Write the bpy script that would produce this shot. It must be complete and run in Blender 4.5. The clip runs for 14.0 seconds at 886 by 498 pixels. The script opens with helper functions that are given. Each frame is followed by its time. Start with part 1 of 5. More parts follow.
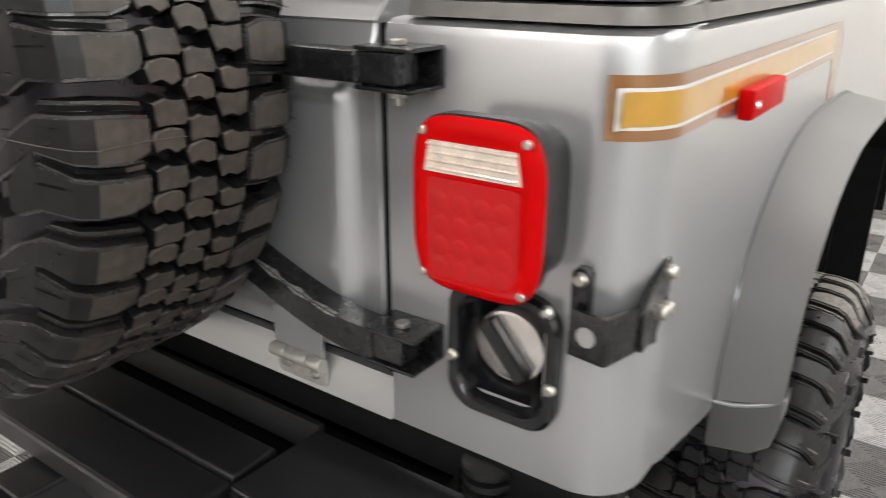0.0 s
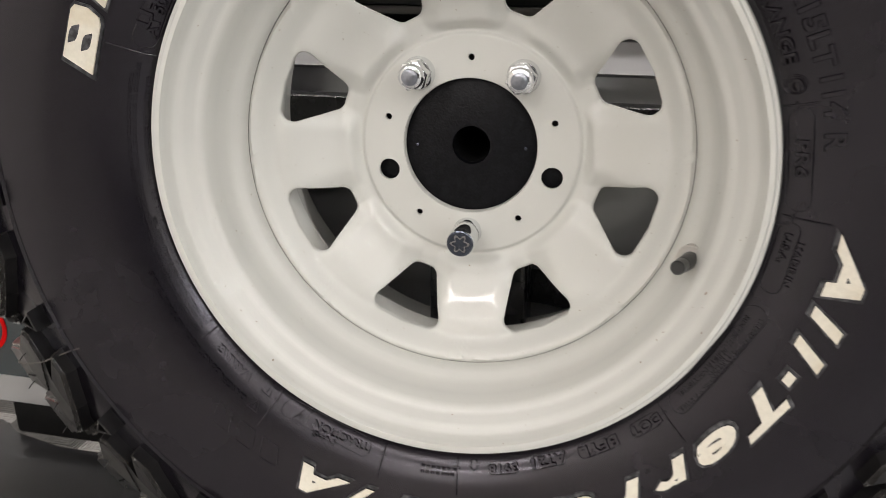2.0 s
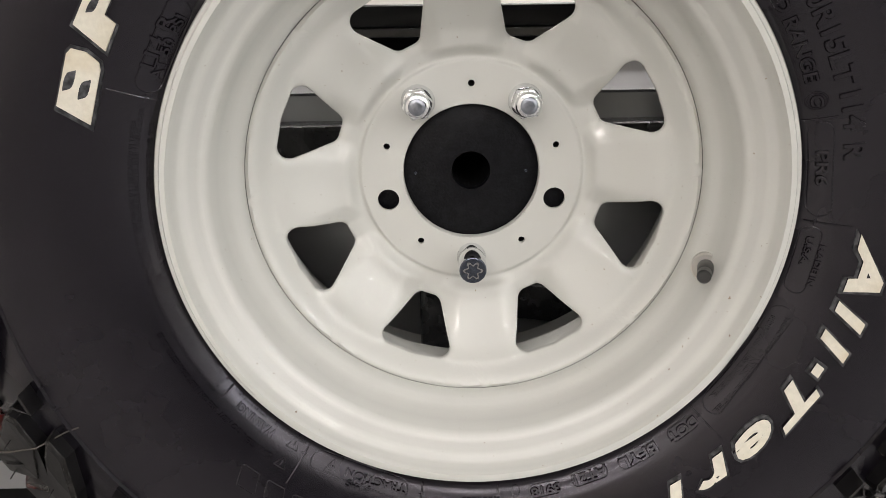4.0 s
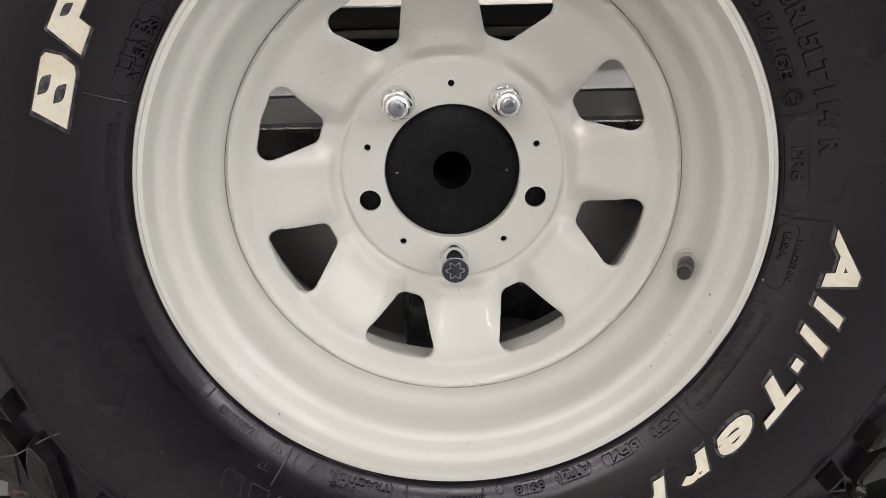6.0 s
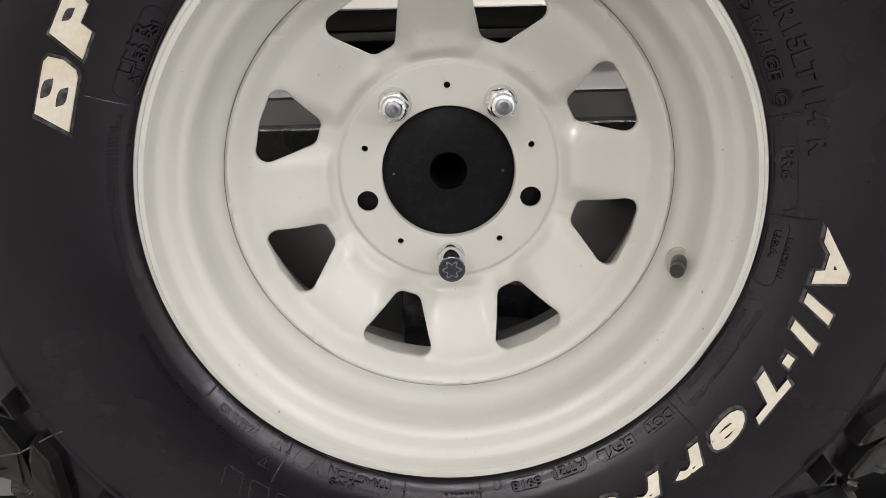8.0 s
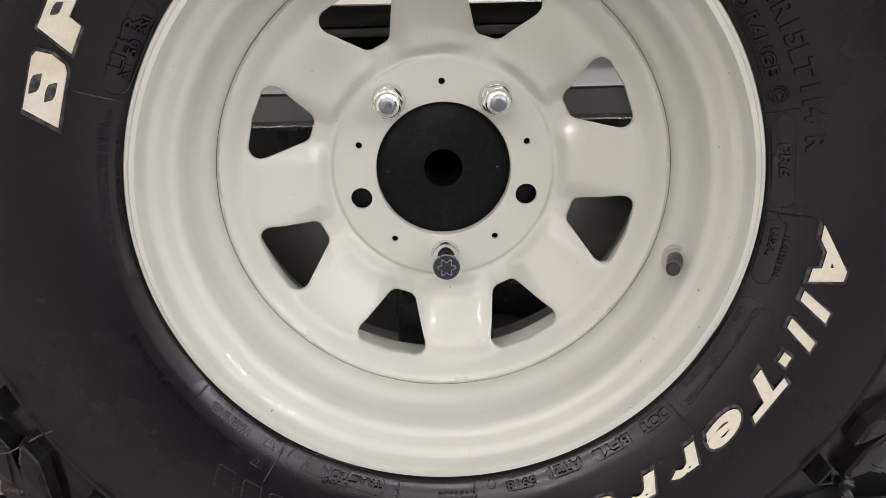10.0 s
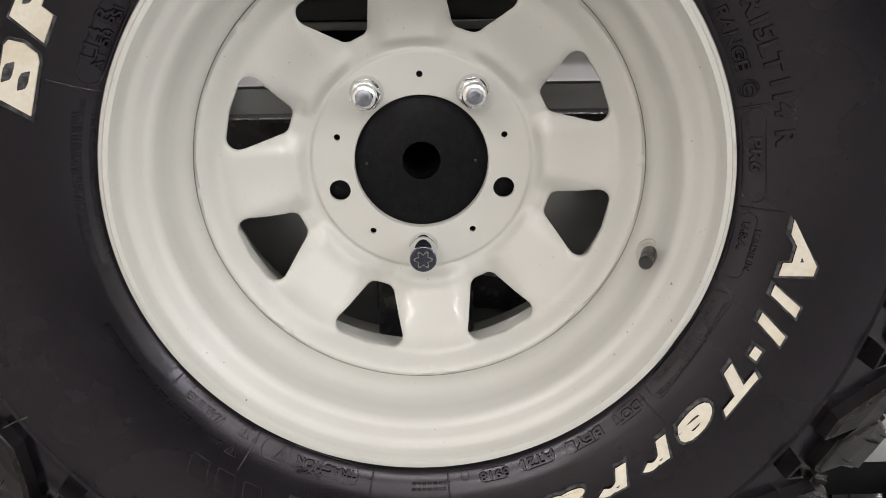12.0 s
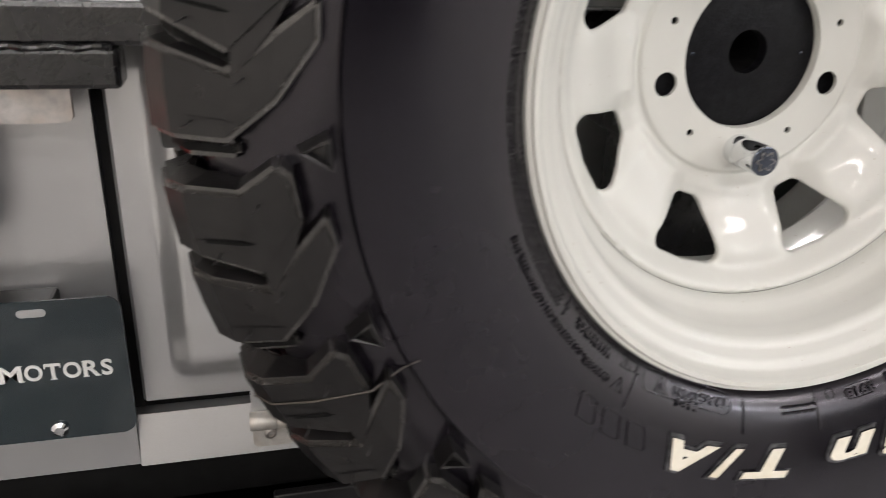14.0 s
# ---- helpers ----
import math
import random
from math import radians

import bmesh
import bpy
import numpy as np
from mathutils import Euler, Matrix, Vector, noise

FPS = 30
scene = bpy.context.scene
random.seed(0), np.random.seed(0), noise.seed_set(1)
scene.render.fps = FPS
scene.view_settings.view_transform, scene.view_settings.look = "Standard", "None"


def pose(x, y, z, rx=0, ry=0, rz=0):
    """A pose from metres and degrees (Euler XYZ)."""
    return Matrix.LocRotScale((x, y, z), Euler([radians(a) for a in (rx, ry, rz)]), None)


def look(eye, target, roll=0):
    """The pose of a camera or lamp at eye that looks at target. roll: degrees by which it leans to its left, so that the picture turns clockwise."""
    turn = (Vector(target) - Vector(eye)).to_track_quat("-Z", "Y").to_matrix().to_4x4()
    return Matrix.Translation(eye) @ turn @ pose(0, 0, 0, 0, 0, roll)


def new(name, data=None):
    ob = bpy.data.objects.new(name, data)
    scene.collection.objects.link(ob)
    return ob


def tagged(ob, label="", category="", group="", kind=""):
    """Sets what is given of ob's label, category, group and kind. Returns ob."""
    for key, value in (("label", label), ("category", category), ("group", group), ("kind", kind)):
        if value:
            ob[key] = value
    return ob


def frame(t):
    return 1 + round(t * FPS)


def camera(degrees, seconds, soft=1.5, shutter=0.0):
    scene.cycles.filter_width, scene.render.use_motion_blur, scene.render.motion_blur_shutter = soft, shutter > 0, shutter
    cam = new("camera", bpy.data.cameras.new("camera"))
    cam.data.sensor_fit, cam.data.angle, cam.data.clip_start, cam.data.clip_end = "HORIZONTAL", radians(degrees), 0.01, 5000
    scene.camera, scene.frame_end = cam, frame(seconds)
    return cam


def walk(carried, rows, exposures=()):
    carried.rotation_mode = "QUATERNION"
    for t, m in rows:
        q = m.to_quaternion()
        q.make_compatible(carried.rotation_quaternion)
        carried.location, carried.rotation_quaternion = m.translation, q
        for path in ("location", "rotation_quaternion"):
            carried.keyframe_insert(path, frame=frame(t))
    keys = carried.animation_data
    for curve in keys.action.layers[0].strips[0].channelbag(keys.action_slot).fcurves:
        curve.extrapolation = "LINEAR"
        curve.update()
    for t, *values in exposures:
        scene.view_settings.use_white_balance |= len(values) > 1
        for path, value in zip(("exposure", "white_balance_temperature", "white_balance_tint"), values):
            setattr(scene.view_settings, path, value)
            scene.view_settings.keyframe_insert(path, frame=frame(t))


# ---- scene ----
import functools

cam = camera(60.8, 14.0, 0.8, 0.3)
PATH = [
    (0, (0.969, -0.433, 1.116), (-0.108, 1.096, 0.407), 0.2),
    (0.2, (0.865, -0.453, 1.120), (-0.215, 1.065, 0.391), -0.1),
    (0.5, (0.671, -0.500, 1.118), (-0.345, 1.066, 0.401), 0.3),
    (0.6, (0.629, -0.517, 1.113), (-0.388, 1.063, 0.427), 0.1),
    (0.8, (0.523, -0.545, 1.124), (-0.409, 1.078, 0.418), 0.3),
    (1, (0.431, -0.582, 1.123), (-0.413, 1.093, 0.429), 0.6),
    (1.3, (0.296, -0.647, 1.139), (-0.414, 1.093, 0.454), 0.6),
    (1.5, (0.229, -0.653, 1.143), (-0.397, 1.122, 0.465), 0.6),
    (2, (0.103, -0.586, 1.144), (-0.287, 1.258, 0.477), 0.5),
    (2.5, (-0.009, -0.573, 1.159), (-0.174, 1.303, 0.485), 0.6),
    (3, (-0.028, -0.586, 1.162), (-0.093, 1.299, 0.499), 0.2),
    (3.5, (-0.026, -0.586, 1.160), (-0.045, 1.303, 0.502), -0.3),
    (6, (-0.016, -0.587, 1.159), (0.007, 1.303, 0.505), -1.2),
    (6.5, (-0.020, -0.585, 1.162), (0.018, 1.304, 0.505), -1.2),
    (7, (-0.018, -0.589, 1.160), (0.011, 1.301, 0.507), -1.3),
    (7.5, (-0.017, -0.594, 1.160), (0.011, 1.296, 0.507), -1.4),
    (8, (-0.015, -0.595, 1.161), (0.013, 1.295, 0.508), -1.4),
    (10.5, (-0.013, -0.590, 1.159), (0.030, 1.296, 0.495), -1.2),
    (11, (-0.014, -0.594, 1.160), (0.037, 1.290, 0.491), -1.1),
    (11.5, (0.000, -0.599, 1.158), (0.016, 1.288, 0.497), -1.2),
    (12, (0.008, -0.595, 1.156), (0.034, 1.291, 0.491), -0.9),
    (12.5, (0.024, -0.582, 1.149), (0.095, 1.301, 0.477), -0.4),
    (13, (-0.031, -0.560, 1.134), (0.193, 1.300, 0.435), 0.9),
    (13.5, (-0.200, -0.541, 1.113), (0.128, 1.296, 0.391), 1.2),
    (14, (-0.350, -0.481, 1.089), (0.119, 1.306, 0.325), 2.2),
]
walk(cam, [(t, look(eye, target, roll)) for t, eye, target, roll in PATH], [(0, 0.15, 6500, 10), (0.5, 0.26, 6780, 11), (1, 0.22, 6800, 12), (2, 0.03, 6620, 12), (3, 0, 6580, 12), (13, 0, 6580, 12), (14, 0.12, 6560, 13)])

# ---- world and light ----
world = bpy.data.worlds.new("world")
scene.world = world
world.use_nodes = True
world.node_tree.nodes["Background"].inputs["Color"].default_value = (0.9, 0.95, 1.0, 1)
world.node_tree.nodes["Background"].inputs["Strength"].default_value = 0.2
LAMP_WATTS = 15.3
# Lamps out of view; rows and powers are fitted to the brightness wanted.
LAMPS = [(x, y, p) for y, row in ((-5.8, (2.2, 1.2, 2.0, 2.8)), (-3.6, (2.3, 0.9, 2.0, 5.4)), (-1.9, (1.0, 0.9, 1.5, 3.5)), (0.95, (1.0, 1.6, 0.7, 0.6)), (2.4, (0.0, 0.8, 1.2, 1.8)), (4.2, (0.0, 1.6, 2.5, 3.2))) for x, p in zip((-1.1, 0.51, 2.5, 4.4), row) if p]
CEILING = 2.9


# ---- materials ----
def material(name, base, rough=0.5, metal=0.0, grain=0.0, grain_scale=200.0, bump=0.0, bump_scale=300.0, stain=0.0, stain_scale=6.0, stain_colour=None, coat=0.0, spec=0.5, rough_var=0.0, specks=None, sheen=0.0, coat_rough=0.05):
    m = bpy.data.materials.new(name)
    m.use_nodes = True
    nodes, links = m.node_tree.nodes, m.node_tree.links
    b = nodes["Principled BSDF"]
    b.inputs["Roughness"].default_value = rough
    b.inputs["Metallic"].default_value = metal
    b.inputs["Coat Weight"].default_value = coat
    b.inputs["Coat Roughness"].default_value = coat_rough
    b.inputs["Sheen Weight"].default_value = sheen
    b.inputs["Sheen Roughness"].default_value = 0.35
    b.inputs["Specular IOR Level"].default_value = spec
    coords = nodes.new("ShaderNodeTexCoord")

    def noise_node(scale, detail=4.0):
        n = nodes.new("ShaderNodeTexNoise")
        n.inputs["Scale"].default_value, n.inputs["Detail"].default_value = scale, detail
        links.new(coords.outputs["Object"], n.inputs["Vector"])
        return n

    def mixed(fac, a, b_):
        mix = nodes.new("ShaderNodeMix")
        mix.data_type = "RGBA"
        links.new(fac, mix.inputs["Factor"])
        for value, slot in ((a, mix.inputs[6]), (b_, mix.inputs[7])):
            if isinstance(value, tuple):
                slot.default_value = (*value, 1)
            else:
                links.new(value, slot)
        return mix.outputs[2]

    def spread(value, lo, hi):
        r = nodes.new("ShaderNodeMapRange")
        r.inputs["From Min"].default_value, r.inputs["From Max"].default_value = lo, hi
        links.new(value, r.inputs["Value"])
        return r.outputs["Result"]

    colour = base
    if grain:
        n = noise_node(grain_scale)
        colour = mixed(spread(n.outputs["Fac"], 0.35, 0.65), tuple(c * (1 - grain) for c in base), tuple(min(1, c * (1 + grain)) for c in base))
    if stain:
        n = noise_node(stain_scale, 6.0)
        f = nodes.new("ShaderNodeMath")
        f.operation = "MULTIPLY"
        f.inputs[1].default_value = stain
        links.new(spread(n.outputs["Fac"], 0.45, 0.75), f.inputs[0])
        colour = mixed(f.outputs[0], colour, stain_colour or tuple(c * 0.6 for c in base))
    if specks:
        n = noise_node(420.0, 1.0)
        colour = mixed(spread(n.outputs["Fac"], 0.775, 0.80), colour, specks)
    if isinstance(colour, tuple):
        b.inputs["Base Color"].default_value = (*colour, 1)
    else:
        links.new(colour, b.inputs["Base Color"])
    if rough_var:
        n = noise_node(stain_scale * 2.3, 5.0)
        r = nodes.new("ShaderNodeMapRange")
        r.inputs["From Min"].default_value, r.inputs["From Max"].default_value = 0.35, 0.7
        r.inputs["To Min"].default_value, r.inputs["To Max"].default_value = rough - rough_var, rough + rough_var
        links.new(n.outputs["Fac"], r.inputs["Value"])
        links.new(r.outputs["Result"], b.inputs["Roughness"])
    if bump:
        n = noise_node(bump_scale, 3.0)
        k = nodes.new("ShaderNodeBump")
        k.inputs["Strength"].default_value, k.inputs["Distance"].default_value = bump, 0.001
        links.new(n.outputs["Fac"], k.inputs["Height"])
        links.new(k.outputs["Normal"], b.inputs["Normal"])
    return m


RUBBER = material("sidewall_rubber", (0.0026, 0.0018, 0.0034), 0.25, grain=0.15, grain_scale=60, bump=0.02, bump_scale=700, stain=0.8, stain_scale=5, stain_colour=(0.0075, 0.0066, 0.0082), rough_var=0.07, spec=0.56)
RUBBER.node_tree.nodes["Principled BSDF"].inputs["Specular Tint"].default_value = (0.96, 0.92, 1.0, 1)
SCUFF = material("scuffed_rubber", (0.012, 0.012, 0.014), 0.4, grain=0.5, grain_scale=500, bump=0.6, bump_scale=420, stain=0.9, stain_scale=190, stain_colour=(0.13, 0.13, 0.135), spec=0.5)
# Real brown dust on the crown; its paler tone also carries overhead light.
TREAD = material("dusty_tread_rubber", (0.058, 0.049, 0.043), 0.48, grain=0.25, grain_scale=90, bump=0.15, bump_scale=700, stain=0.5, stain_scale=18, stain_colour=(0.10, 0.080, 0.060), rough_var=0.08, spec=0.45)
# Road dust on the rear lugs, lightened further for daylight in the arch.
DUSTY = material("dusty_lit_tread_rubber", (0.19, 0.175, 0.155), 0.6, grain=0.25, grain_scale=90, bump=0.3, bump_scale=700, stain=0.7, stain_scale=22, stain_colour=(0.30, 0.275, 0.24), spec=0.4)
# Tread rubber again, with the shade of groove walls and outer faces coloured in.
SHOULDER = material("shaded_shoulder_rubber", (0.0075, 0.0070, 0.0073), 0.33, grain=0.25, grain_scale=90, bump=0.1, bump_scale=500, stain=0.5, stain_scale=18, stain_colour=(0.020, 0.0185, 0.018), rough_var=0.06, spec=0.42)
# Real gloss on the lug edges, plus a lighter base holding some glint.
EDGE = material("glint_lightened_rubber_edge", (0.026, 0.024, 0.0225), 0.24, grain=0.2, grain_scale=200, bump=0.1, bump_scale=300, stain=0.4, stain_scale=60, stain_colour=(0.035, 0.031, 0.027), rough_var=0.06, spec=1.0)
LETTER = material("raised_white_letter", (0.66, 0.62, 0.52), 0.6, grain=0.04, grain_scale=300, stain=0.5, stain_scale=40, stain_colour=(0.52, 0.42, 0.25), bump=0.2, bump_scale=600)
ENAMEL = material("white_enamel", (0.552, 0.552, 0.514), 0.42, coat=0.5, coat_rough=0.045, bump=0.05, bump_scale=600, stain=0.05, stain_scale=14, stain_colour=(0.56, 0.53, 0.47), rough_var=0.03, specks=(0.30, 0.25, 0.18))
CHIP = material("rusty_chip", (0.27, 0.21, 0.16), 0.7, grain=0.3, grain_scale=900)
BLACK = material("black_paint", (0.008, 0.008, 0.009), 0.27, bump=0.5, bump_scale=350, grain=0.3, grain_scale=120, stain=0.25, stain_scale=30, stain_colour=(0.022, 0.022, 0.023), rough_var=0.08, spec=0.4, coat=0.5, coat_rough=0.12)
PLATE_BLACK = material("speckled_black_paint", (0.0035, 0.0035, 0.0045), 0.38, bump=0.35, bump_scale=500, grain=0.5, grain_scale=700, stain=0.4, stain_scale=150, stain_colour=(0.016, 0.016, 0.019), spec=0.16)
POWDER = material("black_powder_coat", (0.011, 0.0105, 0.0115), 0.36, bump=0.4, bump_scale=1400, stain=0.3, stain_scale=8, stain_colour=(0.018, 0.017, 0.018), rough_var=0.02, spec=0.4, coat=0.45, coat_rough=0.2)
PLASTIC = material("black_plastic", (0.012, 0.012, 0.012), 0.3, bump=0.1, bump_scale=600, spec=0.6)
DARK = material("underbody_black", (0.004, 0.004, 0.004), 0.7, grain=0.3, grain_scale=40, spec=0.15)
SILVER = material("silver_metallic_paint", (0.475, 0.479, 0.482), 0.30, metal=0.66, coat=0.5, grain=0.04, grain_scale=1500)
# Silver paint darkened: the flare's shade is put into its colour.
FLARE = material("shaded_silver_flare_paint", (0.20, 0.195, 0.19), 0.55, metal=0.3)
RAIL = material("grey_bronze_trim", (0.20, 0.19, 0.18), 0.35, metal=0.5, grain=0.1, grain_scale=30)
CHROME = material("chrome", (0.76, 0.77, 0.78), 0.1, metal=1.0, stain=0.15, stain_scale=120, rough_var=0.04)
STEEL = material("zinc_plated_steel", (0.62, 0.60, 0.55), 0.32, metal=1.0, grain=0.12, grain_scale=180, stain=0.4, stain_scale=90, stain_colour=(0.4, 0.3, 0.18))
CAP = material("zinc_fuel_cap", (0.84, 0.80, 0.78), 0.2, metal=0.85, stain=0.5, stain_scale=20, stain_colour=(0.62, 0.48, 0.42))
FLARE_END = material("grey_flare_end", (0.12, 0.12, 0.12), 0.45, metal=0.2, coat=0.2, stain=0.06, stain_scale=3)
KNUCKLE = material("dull_zinc", (0.60, 0.58, 0.54), 0.45, metal=0.6, grain=0.08, grain_scale=120, stain=0.3, stain_scale=70, stain_colour=(0.5, 0.4, 0.28))
WORN = material("worn_bare_edge", (0.50, 0.49, 0.47), 0.45, metal=0.8, grain=0.4, grain_scale=500, stain=0.8, stain_scale=160, stain_colour=(0.03, 0.03, 0.03), bump=0.5, bump_scale=500)
RAW = material("bare_steel_with_rust", (0.44, 0.43, 0.42), 0.42, metal=0.9, grain=0.2, grain_scale=90, stain=0.45, stain_scale=45, stain_colour=(0.30, 0.19, 0.11), bump=0.3, bump_scale=300)
# Chrome darkened and blued: the tip's reflection is put into the colour.
NUT_TIP = material("reflection_dark_nut_tip", (0.30, 0.315, 0.35), 0.28, metal=1.0, grain=0.1, grain_scale=300)
LOCK = material("dark_chrome", (0.09, 0.10, 0.125), 0.2, metal=1.0)
RED = material("red_lens", (0.52, 0.0015, 0.002), 0.4, spec=0.06)
RED_IN = material("red_lens_pattern", (0.46, 0.001, 0.002), 0.25, spec=0.45)
CLEAR = material("clear_lens", (0.66, 0.55, 0.46), 0.2, coat=0.6, grain=0.12, grain_scale=90)
GOLD = material("gold_decal", (0.52, 0.27, 0.015), 0.3, grain=0.05, grain_scale=30, coat=1.0)
BROWN = material("brown_decal", (0.27, 0.115, 0.03), 0.3, grain=0.05, grain_scale=30, coat=1.0)
WHITE = material("white_decal", (0.75, 0.75, 0.73), 0.3, grain=0.03, grain_scale=60, coat=0.8)
GREEN = material("dark_green_plate", (0.006, 0.016, 0.021), 0.25, coat=0.5, stain=0.3, stain_scale=12, stain_colour=(0.009, 0.021, 0.027))
PRINT = material("white_print", (0.72, 0.72, 0.70), 0.5, grain=0.05, grain_scale=200)
WALL = material("off_white_wall_paint", (0.74, 0.71, 0.66), 0.7, grain=0.02, grain_scale=4, bump=0.1, bump_scale=120, stain=0.1, stain_scale=2)
# For an unseen wall, dark only for what the rubber reflects.
DARKWALL = material("dark_reflection_wall_paint", (0.022, 0.022, 0.024), 0.6, grain=0.1, grain_scale=4, bump=0.1, bump_scale=120)
CEIL = material("white_ceiling_paint", (0.72, 0.71, 0.69), 0.8, grain=0.02, grain_scale=3)
TILE_L = material("grey_floor_tile", (0.39, 0.38, 0.37), 0.5, grain=0.15, grain_scale=60, stain=0.4, stain_scale=9)
TILE_D = material("charcoal_floor_tile", (0.12, 0.117, 0.113), 0.5, grain=0.15, grain_scale=60, stain=0.4, stain_scale=9)
GLOSS = material("glossy_black_enamel", (0.006, 0.006, 0.007), 0.14, bump=0.1, bump_scale=200, rough_var=0.04, spec=0.6)
GLOW = bpy.data.materials.new("lamp_diffuser")
GLOW.use_nodes = True
GLOW.node_tree.nodes["Principled BSDF"].inputs["Emission Color"].default_value = (1.0, 0.97, 0.965, 1)
GLOW.node_tree.nodes["Principled BSDF"].inputs["Emission Strength"].default_value = 4.0


# ---- mesh helpers ----
def part(name, bm, mat, parent=None, label="", smooth=None, at=None):
    """Links a bmesh as one mesh object under a thing or a part."""
    bmesh.ops.recalc_face_normals(bm, faces=bm.faces)
    mesh = bpy.data.meshes.new(name)
    bm.to_mesh(mesh)
    bm.free()
    return part_of(name, mesh, mat, parent, label, smooth, at)


def part_of(name, mesh, mat, parent=None, label="", smooth=None, at=None):
    if mat and not mesh.materials:
        mesh.materials.append(mat)
    if smooth is not None:
        mesh.shade_smooth()
        mesh.set_sharp_from_angle(angle=radians(smooth))
    ob = new(name, mesh)
    ob.parent = parent
    if at is not None:
        ob.matrix_basis = at
    return tagged(ob, label) if label else ob


def thing(name, label, category, at=(0, 0, 0), group="", kind=""):
    ob = new(name)
    ob.location = at
    ob.empty_display_size = 0.05
    return tagged(ob, label, category, group, kind)


def add_box(bm, lo, hi, bevel=0.0, segments=2):
    made = bmesh.ops.create_cube(bm, size=1.0)["verts"]
    for v in made:
        v.co = Vector([lo[k] + (v.co[k] + 0.5) * (hi[k] - lo[k]) for k in range(3)])
    if bevel:
        edges = list({e for v in made for e in v.link_edges})
        bmesh.ops.bevel(bm, geom=edges, offset=bevel, segments=segments, profile=0.5, affect="EDGES")
    return bm


def box(lo, hi, bevel=0.0, segments=2):
    return add_box(bmesh.new(), lo, hi, bevel, segments)


def lathe(profile, n=96, axis="y", centre=(0, 0, 0), closed=False, bm=None):
    """Turns (radius, along) pairs about an axis."""
    bm = bm or bmesh.new()
    rings = []
    for r, h in profile:
        ring = []
        for k in range(n):
            a = 2 * math.pi * k / n
            c, s = r * math.cos(a), r * math.sin(a)
            p = {"y": (c, h, s), "z": (c, s, h), "x": (h, c, s)}[axis]
            ring.append(bm.verts.new(Vector(p) + Vector(centre)))
        rings.append(ring)
    pairs = list(zip(rings, rings[1:])) + ([(rings[-1], rings[0])] if closed else [])
    for a, b in pairs:
        for k in range(n):
            bm.faces.new((a[k], a[(k + 1) % n], b[(k + 1) % n], b[k]))
    return bm, rings


def solid(profile, n=32, axis="y", centre=(0, 0, 0), bm=None):
    """A turned solid, capped at both ends."""
    bm, rings = lathe(profile, n, axis, centre, bm=bm)
    bm.faces.new(rings[0])
    bm.faces.new(rings[-1])
    return bm


def prism(outline, lo, hi, axis="y", bevel=0.0, bm=None):
    """A flat outline of two coordinates, pushed out from lo to hi along an axis."""
    bm = bm or bmesh.new()

    def put(p, h):
        return {"y": (p[0], h, p[1]), "z": (p[0], p[1], h), "x": (h, p[0], p[1])}[axis]

    a = [bm.verts.new(put(p, lo)) for p in outline]
    b = [bm.verts.new(put(p, hi)) for p in outline]
    n = len(outline)
    faces = [bm.faces.new(a), bm.faces.new(b)]
    faces += [bm.faces.new((a[k], a[(k + 1) % n], b[(k + 1) % n], b[k])) for k in range(n)]
    if bevel:
        edges = list({e for f in faces[:2] for e in f.edges})
        bmesh.ops.bevel(bm, geom=edges, offset=bevel, segments=2, profile=0.5, affect="EDGES")
    return bm


def rounded(x0, z0, x1, z1, r, steps=6):
    """The outline of a rectangle with round corners."""
    pts = []
    for cx, cz, a0 in ((x1 - r, z1 - r, 0), (x0 + r, z1 - r, 90), (x0 + r, z0 + r, 180), (x1 - r, z0 + r, 270)):
        for k in range(steps + 1):
            a = radians(a0 + 90 * k / steps)
            pts.append((cx + r * math.cos(a), cz + r * math.sin(a)))
    return pts


def tube(points, radius, n=10, bm=None):
    bm = bm or bmesh.new()
    rings = []
    pts = [Vector(p) for p in points]
    for i, p in enumerate(pts):
        d = (pts[min(i + 1, len(pts) - 1)] - pts[max(i - 1, 0)]).normalized()
        side = d.orthogonal().normalized()
        if i:
            side = (last - d * last.dot(d)).normalized()
        last = side
        up = d.cross(side)
        rings.append([bm.verts.new(p + radius * (math.cos(2 * math.pi * k / n) * side + math.sin(2 * math.pi * k / n) * up)) for k in range(n)])
    for a, b in zip(rings, rings[1:]):
        for k in range(n):
            bm.faces.new((a[k], a[(k + 1) % n], b[(k + 1) % n], b[k]))
    bm.faces.new(rings[0])
    bm.faces.new(rings[-1])
    return bm


def hexagon(r, turn=0.0):
    return [(r * math.cos(radians(60 * k + turn)), r * math.sin(radians(60 * k + turn))) for k in range(6)]


def letters(text, size, depth, shear=0.0, bold=0.0, spacing=1.0, slope=0.0):
    """A mesh of built-in type, centred, lying in x and y, depth along z; slope: width of its sloping flanks."""
    data = bpy.data.curves.new("type", "FONT")
    data.body, data.size, data.extrude, data.shear, data.offset, data.space_character = text, size, depth, shear, bold - slope, spacing
    data.bevel_depth, data.bevel_resolution = slope, 0
    data.resolution_u = 4 if len(text) < 12 else 2
    data.align_x, data.align_y = "CENTER", "CENTER"
    ob = bpy.data.objects.new("type", data)
    scene.collection.objects.link(ob)
    deps = bpy.context.evaluated_depsgraph_get()
    mesh = bpy.data.meshes.new_from_object(ob.evaluated_get(deps))
    bpy.data.objects.remove(ob)
    mesh.materials.clear()
    return mesh


